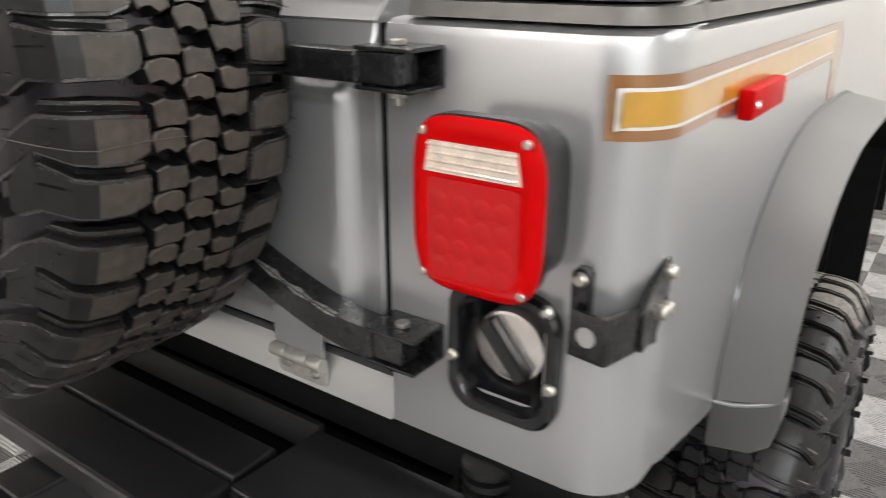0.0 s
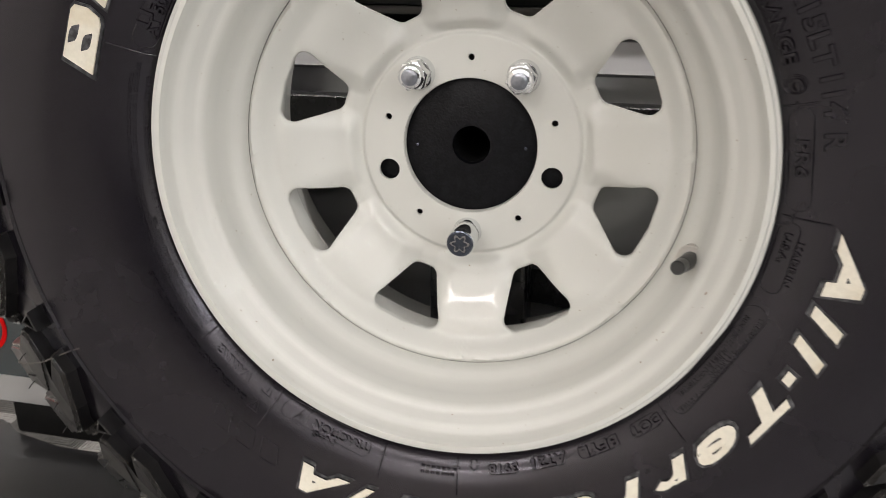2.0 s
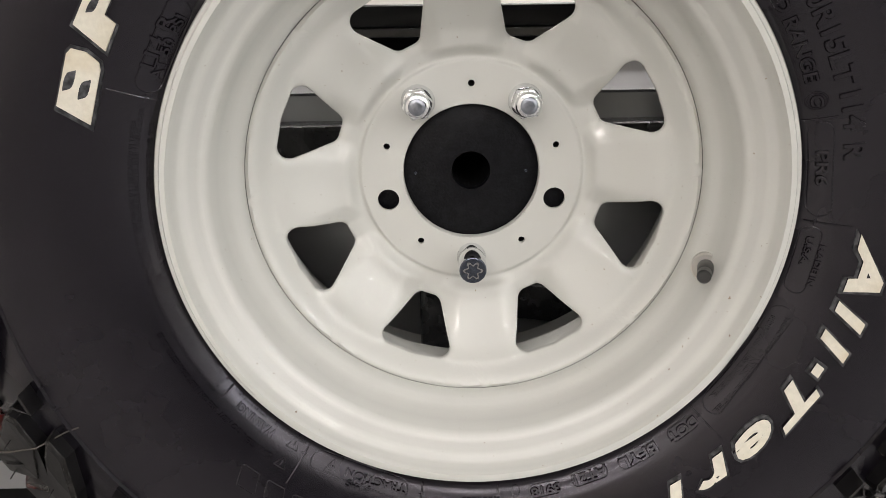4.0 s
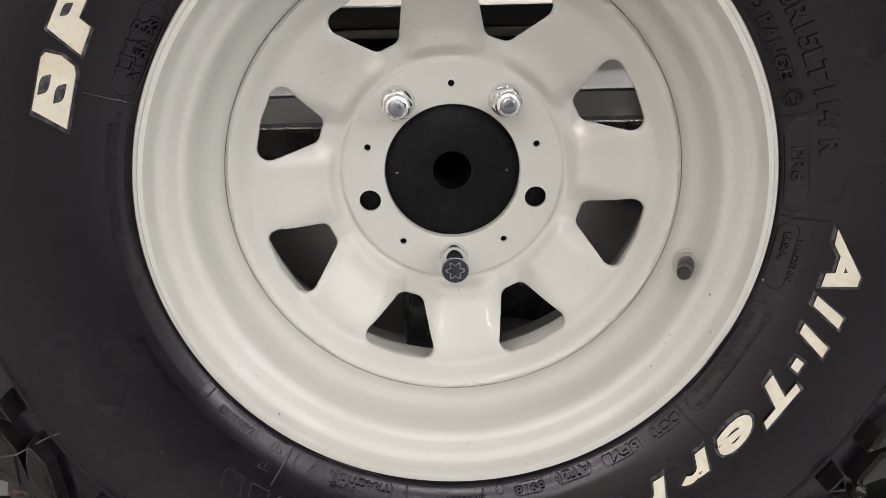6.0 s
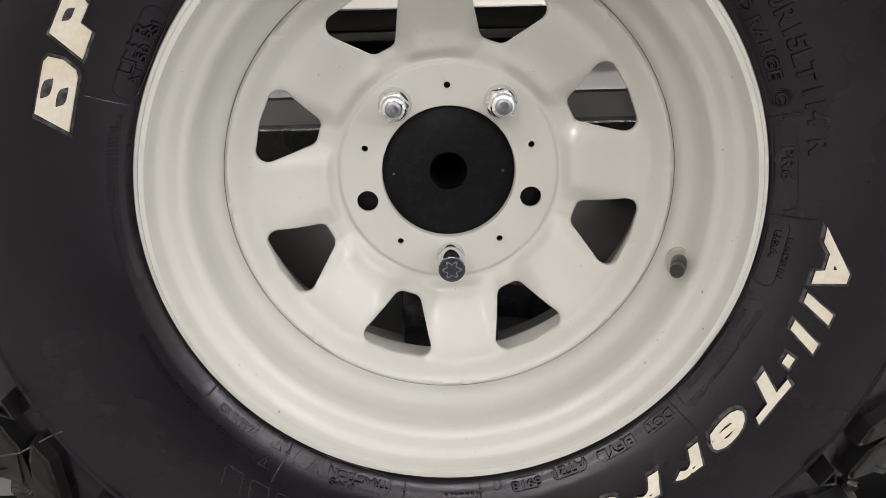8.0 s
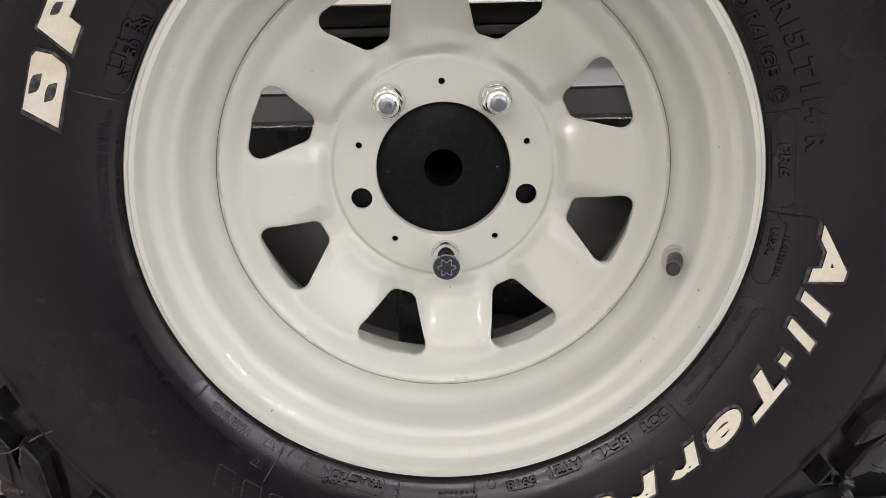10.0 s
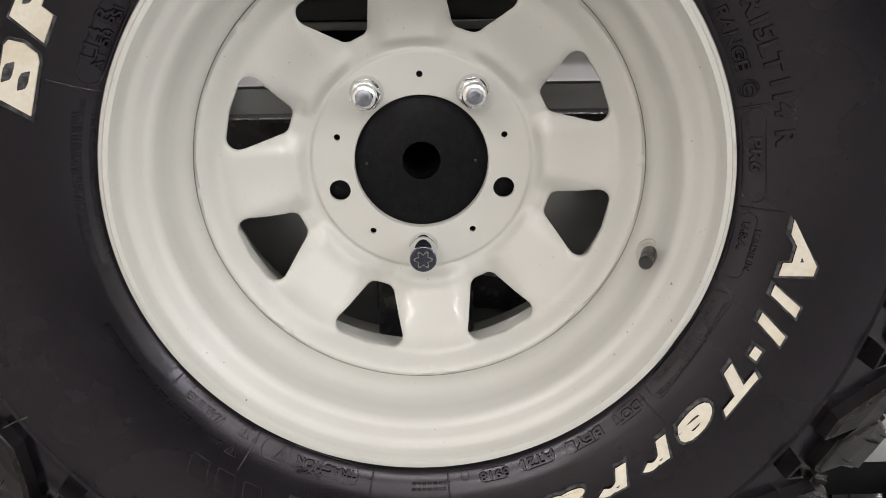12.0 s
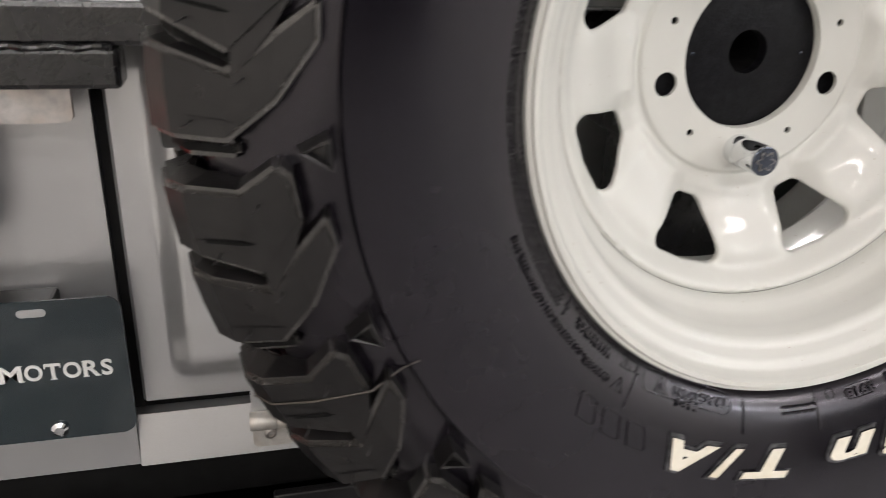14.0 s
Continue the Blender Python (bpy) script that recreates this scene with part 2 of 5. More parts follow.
def mesh_of(name, bm, smooth=None):
    bmesh.ops.recalc_face_normals(bm, faces=bm.faces)
    mesh = bpy.data.meshes.new(name)
    bm.to_mesh(mesh)
    bm.free()
    if smooth is not None:
        mesh.shade_smooth()
        mesh.set_sharp_from_angle(angle=radians(smooth))
    return mesh


# ---- the room ----
FLOOR = -0.236
X0, X1, Y0, Y1 = -1.93, 5.6, -7.5, 5.5
part_floor = part("floor", box((X0 - 0.2, Y0 - 0.2, FLOOR - 0.2), (X1 + 0.2, Y1 + 0.2, FLOOR - 0.02)), TILE_D)
tagged(part_floor, "dark grey floor of interlocking ribbed tiles", "floor", kind="structure")
for name, lo, hi, mat, label in (
    ("wall_west", (X0 - 0.15, Y0, FLOOR - 0.02), (X0, Y1, CEILING), WALL, "plain off-white painted wall beside the vehicle"),
    ("wall_east", (X1, Y0, FLOOR - 0.02), (X1 + 0.15, Y1, CEILING), WALL, "plain off-white painted wall of the garage"),
    # South side is unseen: split dark and white to set the tyre's reflections.
    ("wall_south", (-0.25, Y0 - 0.15, FLOOR - 0.02), (X1 + 0.15, Y0, CEILING), DARKWALL, "unseen dark grey wall added to darken the tyre's reflections"),
    ("wall_southwest", (X0 - 0.15, Y0 - 0.15, FLOOR - 0.02), (-0.25, Y0, CEILING), WALL, "unseen off-white wall added to brighten the tyre's reflections"),
    ("wall_north", (X0 - 0.15, Y1, FLOOR - 0.02), (X1 + 0.15, Y1 + 0.15, CEILING), WALL, "off-white painted wall far ahead of the vehicle"),
):
    tagged(part(name, box(lo, hi), mat), label, "wall", kind="structure")
tagged(part("ceiling", box((X0 - 0.15, Y0 - 0.15, CEILING), (X1 + 0.15, Y1 + 0.15, CEILING + 0.15)), CEIL), "plain white painted ceiling over the garage", "ceiling", kind="structure")
for x, y, power in LAMPS:
    lamp = thing("ceiling_light", "long white fluorescent ceiling light with a glowing diffuser, added out of view", "light", (x, y, CEILING), group="ceiling lights")
    part("frame", box((-0.80, -0.065, -0.05), (0.80, 0.065, 0.0), 0.006), CEIL, lamp)
    part("diffuser", box((-0.78, -0.050, -0.062), (0.78, 0.050, -0.0505), 0.004), GLOW, lamp, "glowing diffuser")
    data = bpy.data.lights.new("tube", "AREA")
    # Cooler lamps past x 4 stand in for daylight from the east.
    data.shape, data.size, data.size_y, data.energy, data.color = "RECTANGLE", 1.54, 0.09, LAMP_WATTS * power, (0.9, 0.96, 1.0) if x > 4 else (1.0, 0.97, 0.955)
    ob = new("tube_light", data)
    ob.location = (x, y, CEILING - 0.068)


# ---- the spare wheel ----
CENTRE = (0.0, 0.0, 1.02)
spare = thing("spare_wheel", "white steel spare wheel with a black all-terrain tyre on its carrier", "wheel", CENTRE)

SIDE = [(0.2040, -0.086), (0.2098, -0.0985), (0.2112, -0.1075), (0.2150, -0.1125), (0.2220, -0.1180), (0.2320, -0.1230), (0.2420, -0.1268), (0.2500, -0.1295), (0.2620, -0.1335), (0.2780, -0.1375), (0.2940, -0.1402), (0.3030, -0.1412), (0.3100, -0.1415), (0.3110, -0.1437), (0.3122, -0.1414), (0.3230, -0.1395), (0.3380, -0.1345), (0.3520, -0.1275), (0.3640, -0.1180), (0.3730, -0.106), (0.3785, -0.089), (0.3805, 0.0)]


def sidewall(r):
    """How far out the sidewall stands at a radius."""
    for (r0, y0), (r1, y1) in zip(SIDE[1:], SIDE[2:]):
        if r0 <= r <= r1:
            return y0 + (y1 - y0) * (r - r0) / (r1 - r0)
    return SIDE[1][1]


def carcass():
    inner = [(0.206, 0.06), (0.30, 0.11), (0.355, 0.06), (0.355, -0.06), (0.30, -0.11), (0.206, -0.06)]
    outline = SIDE + [(r, -y) for r, y in reversed(SIDE[:-1])] + inner
    return lathe(outline, 160, closed=True)[0]


def on_wheel(a, r, y):
    return Vector((r * math.cos(radians(a)), y, r * math.sin(radians(a))))


LUGS = 42
PITCH = 360 / LUGS


def lug_face(r):
    """How far out a shoulder lug's face stands at a radius."""
    table = ((0.303, -0.1540), (0.3215, -0.1530), (0.3345, -0.1495), (0.3510, -0.1425), (0.3685, -0.1335), (0.3880, -0.1200), (0.3980, -0.104))
    for (r0, y0), (r1, y1) in zip(table, table[1:]):
        if r <= r1:
            return y0 + (y1 - y0) * (r - r0) / (r1 - r0)
    return -0.104


CROWN = ((0.4012, -0.0555), (0.4008, -0.076), (0.3976, -0.104))


def lug_strip(bm, edges, draft=(0.9, 0.9), drop=0.0):
    """A bar of tread between edges, each three angles on the crown and then (angle, radius) down the shoulder."""
    rows = []
    for i in range(len(edges[0])):
        row = []
        for edge in edges:
            if i < 3:
                row.append((edge[i], CROWN[i][0] - drop, CROWN[i][1] + (0.5 * drop if i == 2 else 0)))
            else:
                a, r = edge[i]
                r -= 0.001 if i > 4 else 0
                row.append((a, r - 0.6 * drop, lug_face(r) + 0.7 * drop))
        loop = [on_wheel(*p) for p in row]
        for (a, r, y), d in ((row[-1], draft[1]), (row[0], -draft[0])):
            a += d
            deep = (0.020 if i < 4 else 0.024) - drop
            down = (1.0, 0.12) if i < 2 else (0.75, 0.66) if i < 4 else (0.15, 0.99)
            loop.append(on_wheel(a, r - deep * down[0], y + deep * down[1]))
        rows.append([bm.verts.new(p) for p in loop])
    n = len(rows[0])
    for a, b in zip(rows, rows[1:]):
        for k in range(n):
            bm.faces.new((a[k], a[(k + 1) % n], b[(k + 1) % n], b[k]))
    bm.faces.new(rows[0])
    bm.faces.new(rows[-1])


def shifted(edge, d):
    return [e + d if i < 3 else (e[0] + d, e[1]) for i, e in enumerate(edge)]


UPPER = ([0.9, -0.2, 0.0, (0.0, 0.3879), (0.2, 0.3617), (-2.0, 0.3437), (-1.0, 0.3372)], [2.9, 2.2, 2.6, (2.8, 0.3879), (3.6, 0.3628), (0.9, 0.3443), (0.9, 0.3366)], [4.9, 4.9, 5.3, (5.6, 0.3879), (7.3, 0.3585), (4.3, 0.3432), (3.0, 0.3361)])
LOWER = ([7.8, 6.9, 7.1, (7.3, 0.3879), (8.4, 0.3595), (4.9, 0.3399), (2.3, 0.3242)], [10.2, 9.6, 10.0, (10.3, 0.3879), (11.0, 0.3617), (7.6, 0.3421), (3.9, 0.3235)], [12.4, 12.9, 13.3, (13.4, 0.3879), (13.5, 0.3628), (10.5, 0.3415), (5.6, 0.323)])


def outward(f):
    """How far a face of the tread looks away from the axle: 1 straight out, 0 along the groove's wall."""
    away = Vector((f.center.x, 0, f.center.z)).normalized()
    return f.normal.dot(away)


def shoulder_lug(edges, mark, web=None):
    """One shoulder lug, joined to the next one by a web low on the shoulder, with a ledge along its groove and black
    strips laid on for its short zigzag sipes, folding over from the tread to the sidewall.
    """
    bm = bmesh.new()
    mark_layer = bm.faces.layers.int.new("worn")
    lug_strip(bm, edges, (0.55, 0.55))
    lug_strip(bm, (shifted(edges[2], 0.1)[:5], shifted(edges[2], 1.5)[:5]), (0.0, 0.4), 0.0085)
    bmesh.ops.recalc_face_normals(bm, faces=bm.faces)
    if web:
        rows = []
        for i in (4, 5, 6):
            r = edges[2][i][1] - (0.001 if i > 4 else 0)
            rows.append([bm.verts.new(on_wheel(a, r, lug_face(r) + 0.0016)) for a in (edges[2][i][0] - 0.5, web[i][0] + 0.6)])
        low = [bm.verts.new(v.co + Vector((0, 0.02, 0))) for v in rows[0]]
        bm.faces.new((rows[0][0], rows[0][1], low[1], low[0]))
        for p, q in zip(rows, rows[1:]):
            bm.faces.new((p[0], p[1], q[1], q[0]))
    sharp = [e for e in bm.edges if len(e.link_faces) == 2 and e.calc_face_angle(0) > radians(50)]
    # These bevels are marked for EDGE, whose colour holds part of the glint.
    worn = bmesh.ops.bevel(bm, geom=sharp, offset=0.0026, segments=2, affect="EDGES")["faces"]
    for f in worn:
        f[mark_layer] = 1
    if mark:
        rings = []
        for grow, lift in ((1.0, -0.002), (0.90, 0.0150), (0.62, 0.0150), (0.5, 0.0110)):
            rings.append([bm.verts.new(on_wheel(-2.75 + (a + 2.75) * grow, 0.3225 + (r - 0.3225) * grow, sidewall(r) - lift)) for a, r in ((-4.3, 0.317), (-1.1, 0.3165), (-2.9, 0.3323))])
        for p, q in zip(rings, rings[1:]):
            for k in range(3):
                bm.faces.new((p[k], p[(k + 1) % 3], q[(k + 1) % 3], q[k]))
        bm.faces.new(rings[-1])
    # moulding whiskers
    for u, r in ((0.35, 0.353), (0.7, 0.377)):
        a = edges[0][4][0] + (edges[2][4][0] - edges[0][4][0]) * u - (1.5 if r < 0.36 else 0)
        p = on_wheel(a, r, lug_face(r))
        tube([p + Vector((0, 0.001, 0)), p + Vector((0.001, -0.003, 0.001)), p + Vector((0.004, -0.0045, 0.003))], 0.0005, 5, bm)
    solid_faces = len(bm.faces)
    # Sipes are black strips on the surface, coloured like the shade in slits.
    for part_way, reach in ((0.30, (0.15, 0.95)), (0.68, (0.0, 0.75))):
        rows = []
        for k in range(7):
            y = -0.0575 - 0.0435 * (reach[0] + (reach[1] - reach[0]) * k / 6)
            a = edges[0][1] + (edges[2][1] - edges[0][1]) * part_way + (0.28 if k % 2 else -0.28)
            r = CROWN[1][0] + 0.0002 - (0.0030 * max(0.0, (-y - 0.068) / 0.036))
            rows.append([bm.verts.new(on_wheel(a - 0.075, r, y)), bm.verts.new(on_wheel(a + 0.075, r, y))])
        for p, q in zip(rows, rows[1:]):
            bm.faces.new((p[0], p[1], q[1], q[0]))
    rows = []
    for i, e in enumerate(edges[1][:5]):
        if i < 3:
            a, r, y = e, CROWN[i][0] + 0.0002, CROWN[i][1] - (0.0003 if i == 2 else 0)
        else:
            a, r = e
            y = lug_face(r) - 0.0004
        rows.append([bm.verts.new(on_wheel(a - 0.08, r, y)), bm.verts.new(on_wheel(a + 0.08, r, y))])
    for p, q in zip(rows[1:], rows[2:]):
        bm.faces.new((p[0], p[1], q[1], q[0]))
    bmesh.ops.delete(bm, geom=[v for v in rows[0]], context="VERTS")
    # a short dark strip laid on the shoulder, a slot's shade without the cut
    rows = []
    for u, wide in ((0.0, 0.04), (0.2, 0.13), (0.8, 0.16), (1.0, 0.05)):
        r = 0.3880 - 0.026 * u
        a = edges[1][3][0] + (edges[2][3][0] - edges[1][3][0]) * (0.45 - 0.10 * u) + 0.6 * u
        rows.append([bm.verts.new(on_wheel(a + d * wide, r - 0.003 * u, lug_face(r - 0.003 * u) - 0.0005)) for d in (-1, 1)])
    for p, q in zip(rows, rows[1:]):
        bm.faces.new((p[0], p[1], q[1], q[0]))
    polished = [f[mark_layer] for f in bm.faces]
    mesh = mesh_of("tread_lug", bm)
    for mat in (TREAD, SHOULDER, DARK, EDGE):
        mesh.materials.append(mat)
    # Groove walls and outer faces take the darker copy, as shade would fall.
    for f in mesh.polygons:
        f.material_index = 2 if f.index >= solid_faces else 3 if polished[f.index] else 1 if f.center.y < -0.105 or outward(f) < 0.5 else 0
    return mesh


def crown_block(seed):
    """One interlocking block of the tread's middle, split by a zigzag sipe."""
    rnd = random.Random(seed)
    outline = [(-2.7, -0.016), (-1.0, -0.021), (0.6, -0.015), (2.5, -0.018), (2.9, -0.004), (2.2, 0.006), (2.7, 0.016), (0.4, 0.021), (-1.1, 0.014), (-2.6, 0.017), (-3.0, 0.003), (-2.2, -0.005)]
    bm = bmesh.new()
    cuts = ([outline[k] for k in (0, 1)] + [(-0.35, -0.018), (-0.1, 0.0), (-0.55, 0.012)] + [outline[k] for k in (8, 9, 10, 11)], [(-0.05, -0.0175), outline[2], outline[3], outline[4], outline[5], outline[6], outline[7], (-0.25, 0.0175), (0.2, 0.0)])
    tops = []
    for loop in cuts:
        lift = rnd.uniform(-0.0006, 0.0006)
        top = [bm.verts.new(on_wheel(a * 1.22 + rnd.uniform(-0.2, 0.2), 0.4010 + lift, y * 0.90 + rnd.uniform(-0.0012, 0.0012))) for a, y in loop]
        low = [bm.verts.new(on_wheel(a * 1.34, 0.3790, y * 0.98)) for a, y in loop]
        face = bm.faces.new(top)
        tops.append(face)
        for k in range(len(loop)):
            bm.faces.new((top[k], top[(k + 1) % len(loop)], low[(k + 1) % len(loop)], low[k]))
    bmesh.ops.bevel(bm, geom=[e for f in tops for e in f.edges], offset=0.0014, segments=1, affect="EDGES")
    return mesh_of("tread_block", bm, 30)


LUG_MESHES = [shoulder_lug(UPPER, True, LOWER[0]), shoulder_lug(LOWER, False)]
CROWN_MESHES = [crown_block(k) for k in range(3)]
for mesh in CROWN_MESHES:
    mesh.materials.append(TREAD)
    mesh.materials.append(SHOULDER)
    # Tops stay pale, block sides get the shaded copy for groove contrast.
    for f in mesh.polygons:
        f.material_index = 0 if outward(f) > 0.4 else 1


def spin(a, flip=False):
    """Turns a tread piece about the wheel's axle; flip: to the other shoulder."""
    m = Matrix.Rotation(radians(-a), 4, "Y")
    return m @ Matrix.Rotation(math.pi, 4, "Z") if flip else m


def stagger(a):
    """Lugs are pitched unevenly round the tyre."""
    return a + 1.65 * (1 - math.cos(radians(a - 201)))


def tread_places():
    for k in range(LUGS):
        yield LUG_MESHES[k % 2], "tread_lug", spin(stagger(203.8 + (k - k % 2) * PITCH))
        yield LUG_MESHES[k % 2], "tread_lug", spin((k - k % 2) * PITCH + 5.0, True)
        for row, (y, a) in enumerate(((-0.036, 3.2), (0.0, 0.6), (0.036, -2.4))):
            yield CROWN_MESHES[row], "tread_block", spin(k * PITCH + a) @ Matrix.Translation((0, y, 0)) @ Matrix.Rotation(math.pi * (row == 2), 4, "X")


tyre = part("tyre", carcass(), RUBBER, spare, "black all-terrain tyre with raised white lettering", 40)


def wrap(mesh, a_mid, r_mid, lift):
    """Bends a flat mesh of type round the sidewall, its head outward."""
    tall = max(v.co.z for v in mesh.vertices)
    for v in mesh.vertices:
        x, y, z = v.co
        r = r_mid + y
        v.co = on_wheel(a_mid - math.degrees(x / r_mid), r, sidewall(r) - (lift * z / tall if z > 0 else -0.002))
    mesh.update()
    return mesh


def raise_shape(outline, lift, mat, name, label=""):
    """A raised plain shape from (degrees, radius) corners."""
    bm = bmesh.new()
    top = [bm.verts.new(on_wheel(a, r, sidewall(r) - lift)) for a, r in outline]
    low = [bm.verts.new(on_wheel(a, r, sidewall(r) + 0.002)) for a, r in outline]
    bm.faces.new(top)
    for k in range(len(outline)):
        bm.faces.new((top[k], top[(k + 1) % len(outline)], low[(k + 1) % len(outline)], low[k]))
    return part(name, bm, mat, tyre, label)


def fitted(text, width, height, **how):
    """Type stretched to a given width and height, standing on its base line."""
    mesh = letters(text, 1.0, 0.03, **how)
    xs, ys = [v.co.x for v in mesh.vertices], [v.co.y for v in mesh.vertices]
    for v in mesh.vertices:
        v.co = Vector(((v.co.x - (min(xs) + max(xs)) / 2) * width / (max(xs) - min(xs)), (v.co.y - min(ys)) * height / (max(ys) - min(ys)), v.co.z))
    return mesh


# white words, letter by letter round the sidewall
for ch, a, width, height in (("A", 352.4, 0.0400, 0.0193), ("l", 344.2, 0.0165, 0.0193), ("l", 339.3, 0.0165, 0.0193), ("-", 334.7, 0.0090, 0.0056), ("T", 327.9, 0.0360, 0.0193), ("e", 319.9, 0.0330, 0.0150), ("r", 311.4, 0.0300, 0.0147), ("r", 303.0, 0.0300, 0.0147), ("a", 293.7, 0.0365, 0.0150), ("i", 286.4, 0.0180, 0.0200), ("n", 279.6, 0.0365, 0.0147), ("T", 263.5, 0.0360, 0.0193), ("/", 256.6, 0.0240, 0.0193), ("A", 250.2, 0.0390, 0.0193)):
    base = 0.2498 if ch == "-" else 0.2437
    mesh = wrap(fitted(ch, width, height, shear=0.3, bold=0.036 if ch in "earin" else 0.045), a, base, 0.0026)
    # white face, black flanks
    mesh.materials.append(LETTER)
    mesh.materials.append(RUBBER)
    for f in mesh.polygons:
        f.material_index = 0 if f.normal.y < -0.8 else 1
    letter = part_of("raised_letter", mesh, None, tyre, "worn cream-white raised letter")
    part_of("letter_base", wrap(fitted(ch, width + 0.0046, height + 0.0044, shear=0.3, bold=0.052 if ch in "earin" else 0.065), a, base - 0.0021, 0.0012), SCUFF, letter, "scuffed black rubber round the letter")


def worn_block(corners, insets):
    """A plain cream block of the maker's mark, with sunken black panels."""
    block = raise_shape(corners, 0.0024, LETTER, "raised_block", "worn cream-white raised block")
    ca, cr = sum(c[0] for c in corners) / len(corners), sum(c[1] for c in corners) / len(corners)
    raise_shape([(ca + (a - ca) * 1.14, cr + (r - cr) * 1.16) for a, r in corners], 0.0012, SCUFF, "block_base")
    for a, r, wide, tall in insets:
        pts = [(a + wide * math.copysign(abs(math.cos(t)) ** 0.5, math.cos(t)) + 1.1 * math.sin(t) * tall / 0.004, r + tall * math.copysign(abs(math.sin(t)) ** 0.5, math.sin(t))) for t in (2 * math.pi * k / 20 for k in range(20))]
        raise_shape(pts, 0.0027, SCUFF, "sunken_panel")


worn_block(((163.2, 0.2620), (165.0, 0.2437), (157.0, 0.2437), (156.0, 0.2455), (155.2, 0.2530), (155.4, 0.2605), (156.2, 0.2620)), ((159.5, 0.2576, 1.25, 0.0026), (160.2, 0.2493, 1.25, 0.0026)))
worn_block(((152.4, 0.2630), (154.2, 0.2438), (150.1, 0.2437), (149.6, 0.2505), (146.9, 0.2505), (145.2, 0.2630)), ((149.2, 0.2572, 0.9, 0.0020),))
# hollow outlined marks
for a in (229.3, 234.3, 239.3):
    loop = ((a - 2.2, 0.2462), (a - 1.9, 0.2450), (a + 1.0, 0.2450), (a + 2.4, 0.2575), (a + 2.0, 0.2590), (a - 0.9, 0.2590), (a - 2.2, 0.2462))
    path = [(p[0] + (q[0] - p[0]) * k / 5, p[1] + (q[1] - p[1]) * k / 5) for p, q in zip(loop, loop[1:]) for k in range(5)] + [loop[0]]
    part("raised_mark", tube([on_wheel(b, r, sidewall(r) - 0.0001) for b, r in path], 0.0006, 6), RUBBER, tyre)


def raise_between(text, a0, a1, r, tall, lift=0.0014):
    """Small raised black type that runs from one angle to another, its middle at radius r."""
    mesh = fitted(text, radians(a0 - a1) * r, tall, bold=0.034 if tall > 0.003 else 0.045, slope=0.018)
    return part_of("raised_lettering", wrap(mesh, (a0 + a1) / 2, r - tall / 2, lift), RUBBER, tyre)


for text, a0, a1, r, tall in (
    ("114 R", 154.6, 145.6, 0.2222, 0.0074), ("AT 50 PSI", 156.2, 144.8, 0.2166, 0.0052), ("LOAD RANGE", 43.0, 22.0, 0.2197, 0.0068), ("C", 19.6, 17.7, 0.2200, 0.0062),
    ("10.50R15LT", 41.5, 20.4, 0.2354, 0.0112), ("114", 18.9, 13.2, 0.2366, 0.0112), ("R", 11.0, 8.5, 0.2360, 0.0112), ("PR6", 10.2, 4.3, 0.2200, 0.0064),
    ("MADE IN", 354.2, 346.8, 0.2256, 0.0034), ("U.S.A.", 355.2, 350.0, 0.2185, 0.0034), ("TREAD PLIES: 2 POLYESTER + 2 STEEL", 340.4, 318.7, 0.2232, 0.0029),
    ("+ 1 NYLON", 333.0, 326.9, 0.2201, 0.0027), ("SIDEWALL PLIES: 2 POLYESTER", 339.4, 320.2, 0.2164, 0.0029), ("DOT", 315.3, 309.1, 0.2193, 0.0054), ("BFYL", 306.3, 298.6, 0.2188, 0.0060),
    ("AT21", 295.8, 289.2, 0.2181, 0.0060), ("3918", 286.2, 280.5, 0.2190, 0.0052), ("TRACTION", 255.8, 243.8, 0.2182, 0.0048), ("M+S", 249.2, 244.5, 0.2238, 0.0046),
    ("WARNING:", 228.3, 219.2, 0.2190, 0.0050), ("SERIOUS INJURY MAY RESULT FROM:", 234.2, 216.8, 0.2137, 0.0021), ("DANGER,", 230.0, 223.6, 0.2306, 0.0046), ('DO NOT USE ON 16.5" DIAMETER RIMS', 222.9, 200.3, 0.2298, 0.0036),
    ("*TIRE FAILURE DUE TO UNDERINFLATION/OVERLOADING - FOLLOW OWNER'S MANUAL OR TIRE PLACARD IN VEHICLE.", 214.2, 163.4, 0.2226, 0.0025),
    ("*EXPLOSION OF TIRE/RIM ASSEMBLY DUE TO IMPROPER MOUNTING - NEVER INFLATE BEYOND 40 PSI TO SEAT BEADS.", 214.1, 161.2, 0.2196, 0.0025),
    ("ONLY SPECIALLY TRAINED PERSONS SHOULD MOUNT TIRES.", 214.2, 190.5, 0.2166, 0.0024), ("*MIXING BIAS TIRES WITH RADIALS ON THE SAME AXLE. NEVER MIX DIFFERENT TIRE SIZES ON THE SAME AXLE.", 214.3, 163.4, 0.2135, 0.0025),
):
    raise_between(text, a0, a1, r, tall, 0.0007 if tall < 0.003 else 0.0018)
# small writing that cannot be read: two rows of bars
rnd = random.Random(5)
for r in (0.2203, 0.2236):
    bm = bmesh.new()
    a = 267.2
    while a < 273.6:
        for b in (a, a + 0.4):
            add_box(bm, (-0.0005, -0.0006, -0.0011), (0.0005, 0.0010, 0.0011))
            m = Matrix.Translation(on_wheel(b, r, sidewall(r))) @ Matrix.Rotation(radians(90 - b), 4, "Y")
            bmesh.ops.transform(bm, matrix=m, verts=bm.verts[-8:])
        a += rnd.uniform(0.8, 1.1)
    part("small_print", bm, RUBBER, tyre)


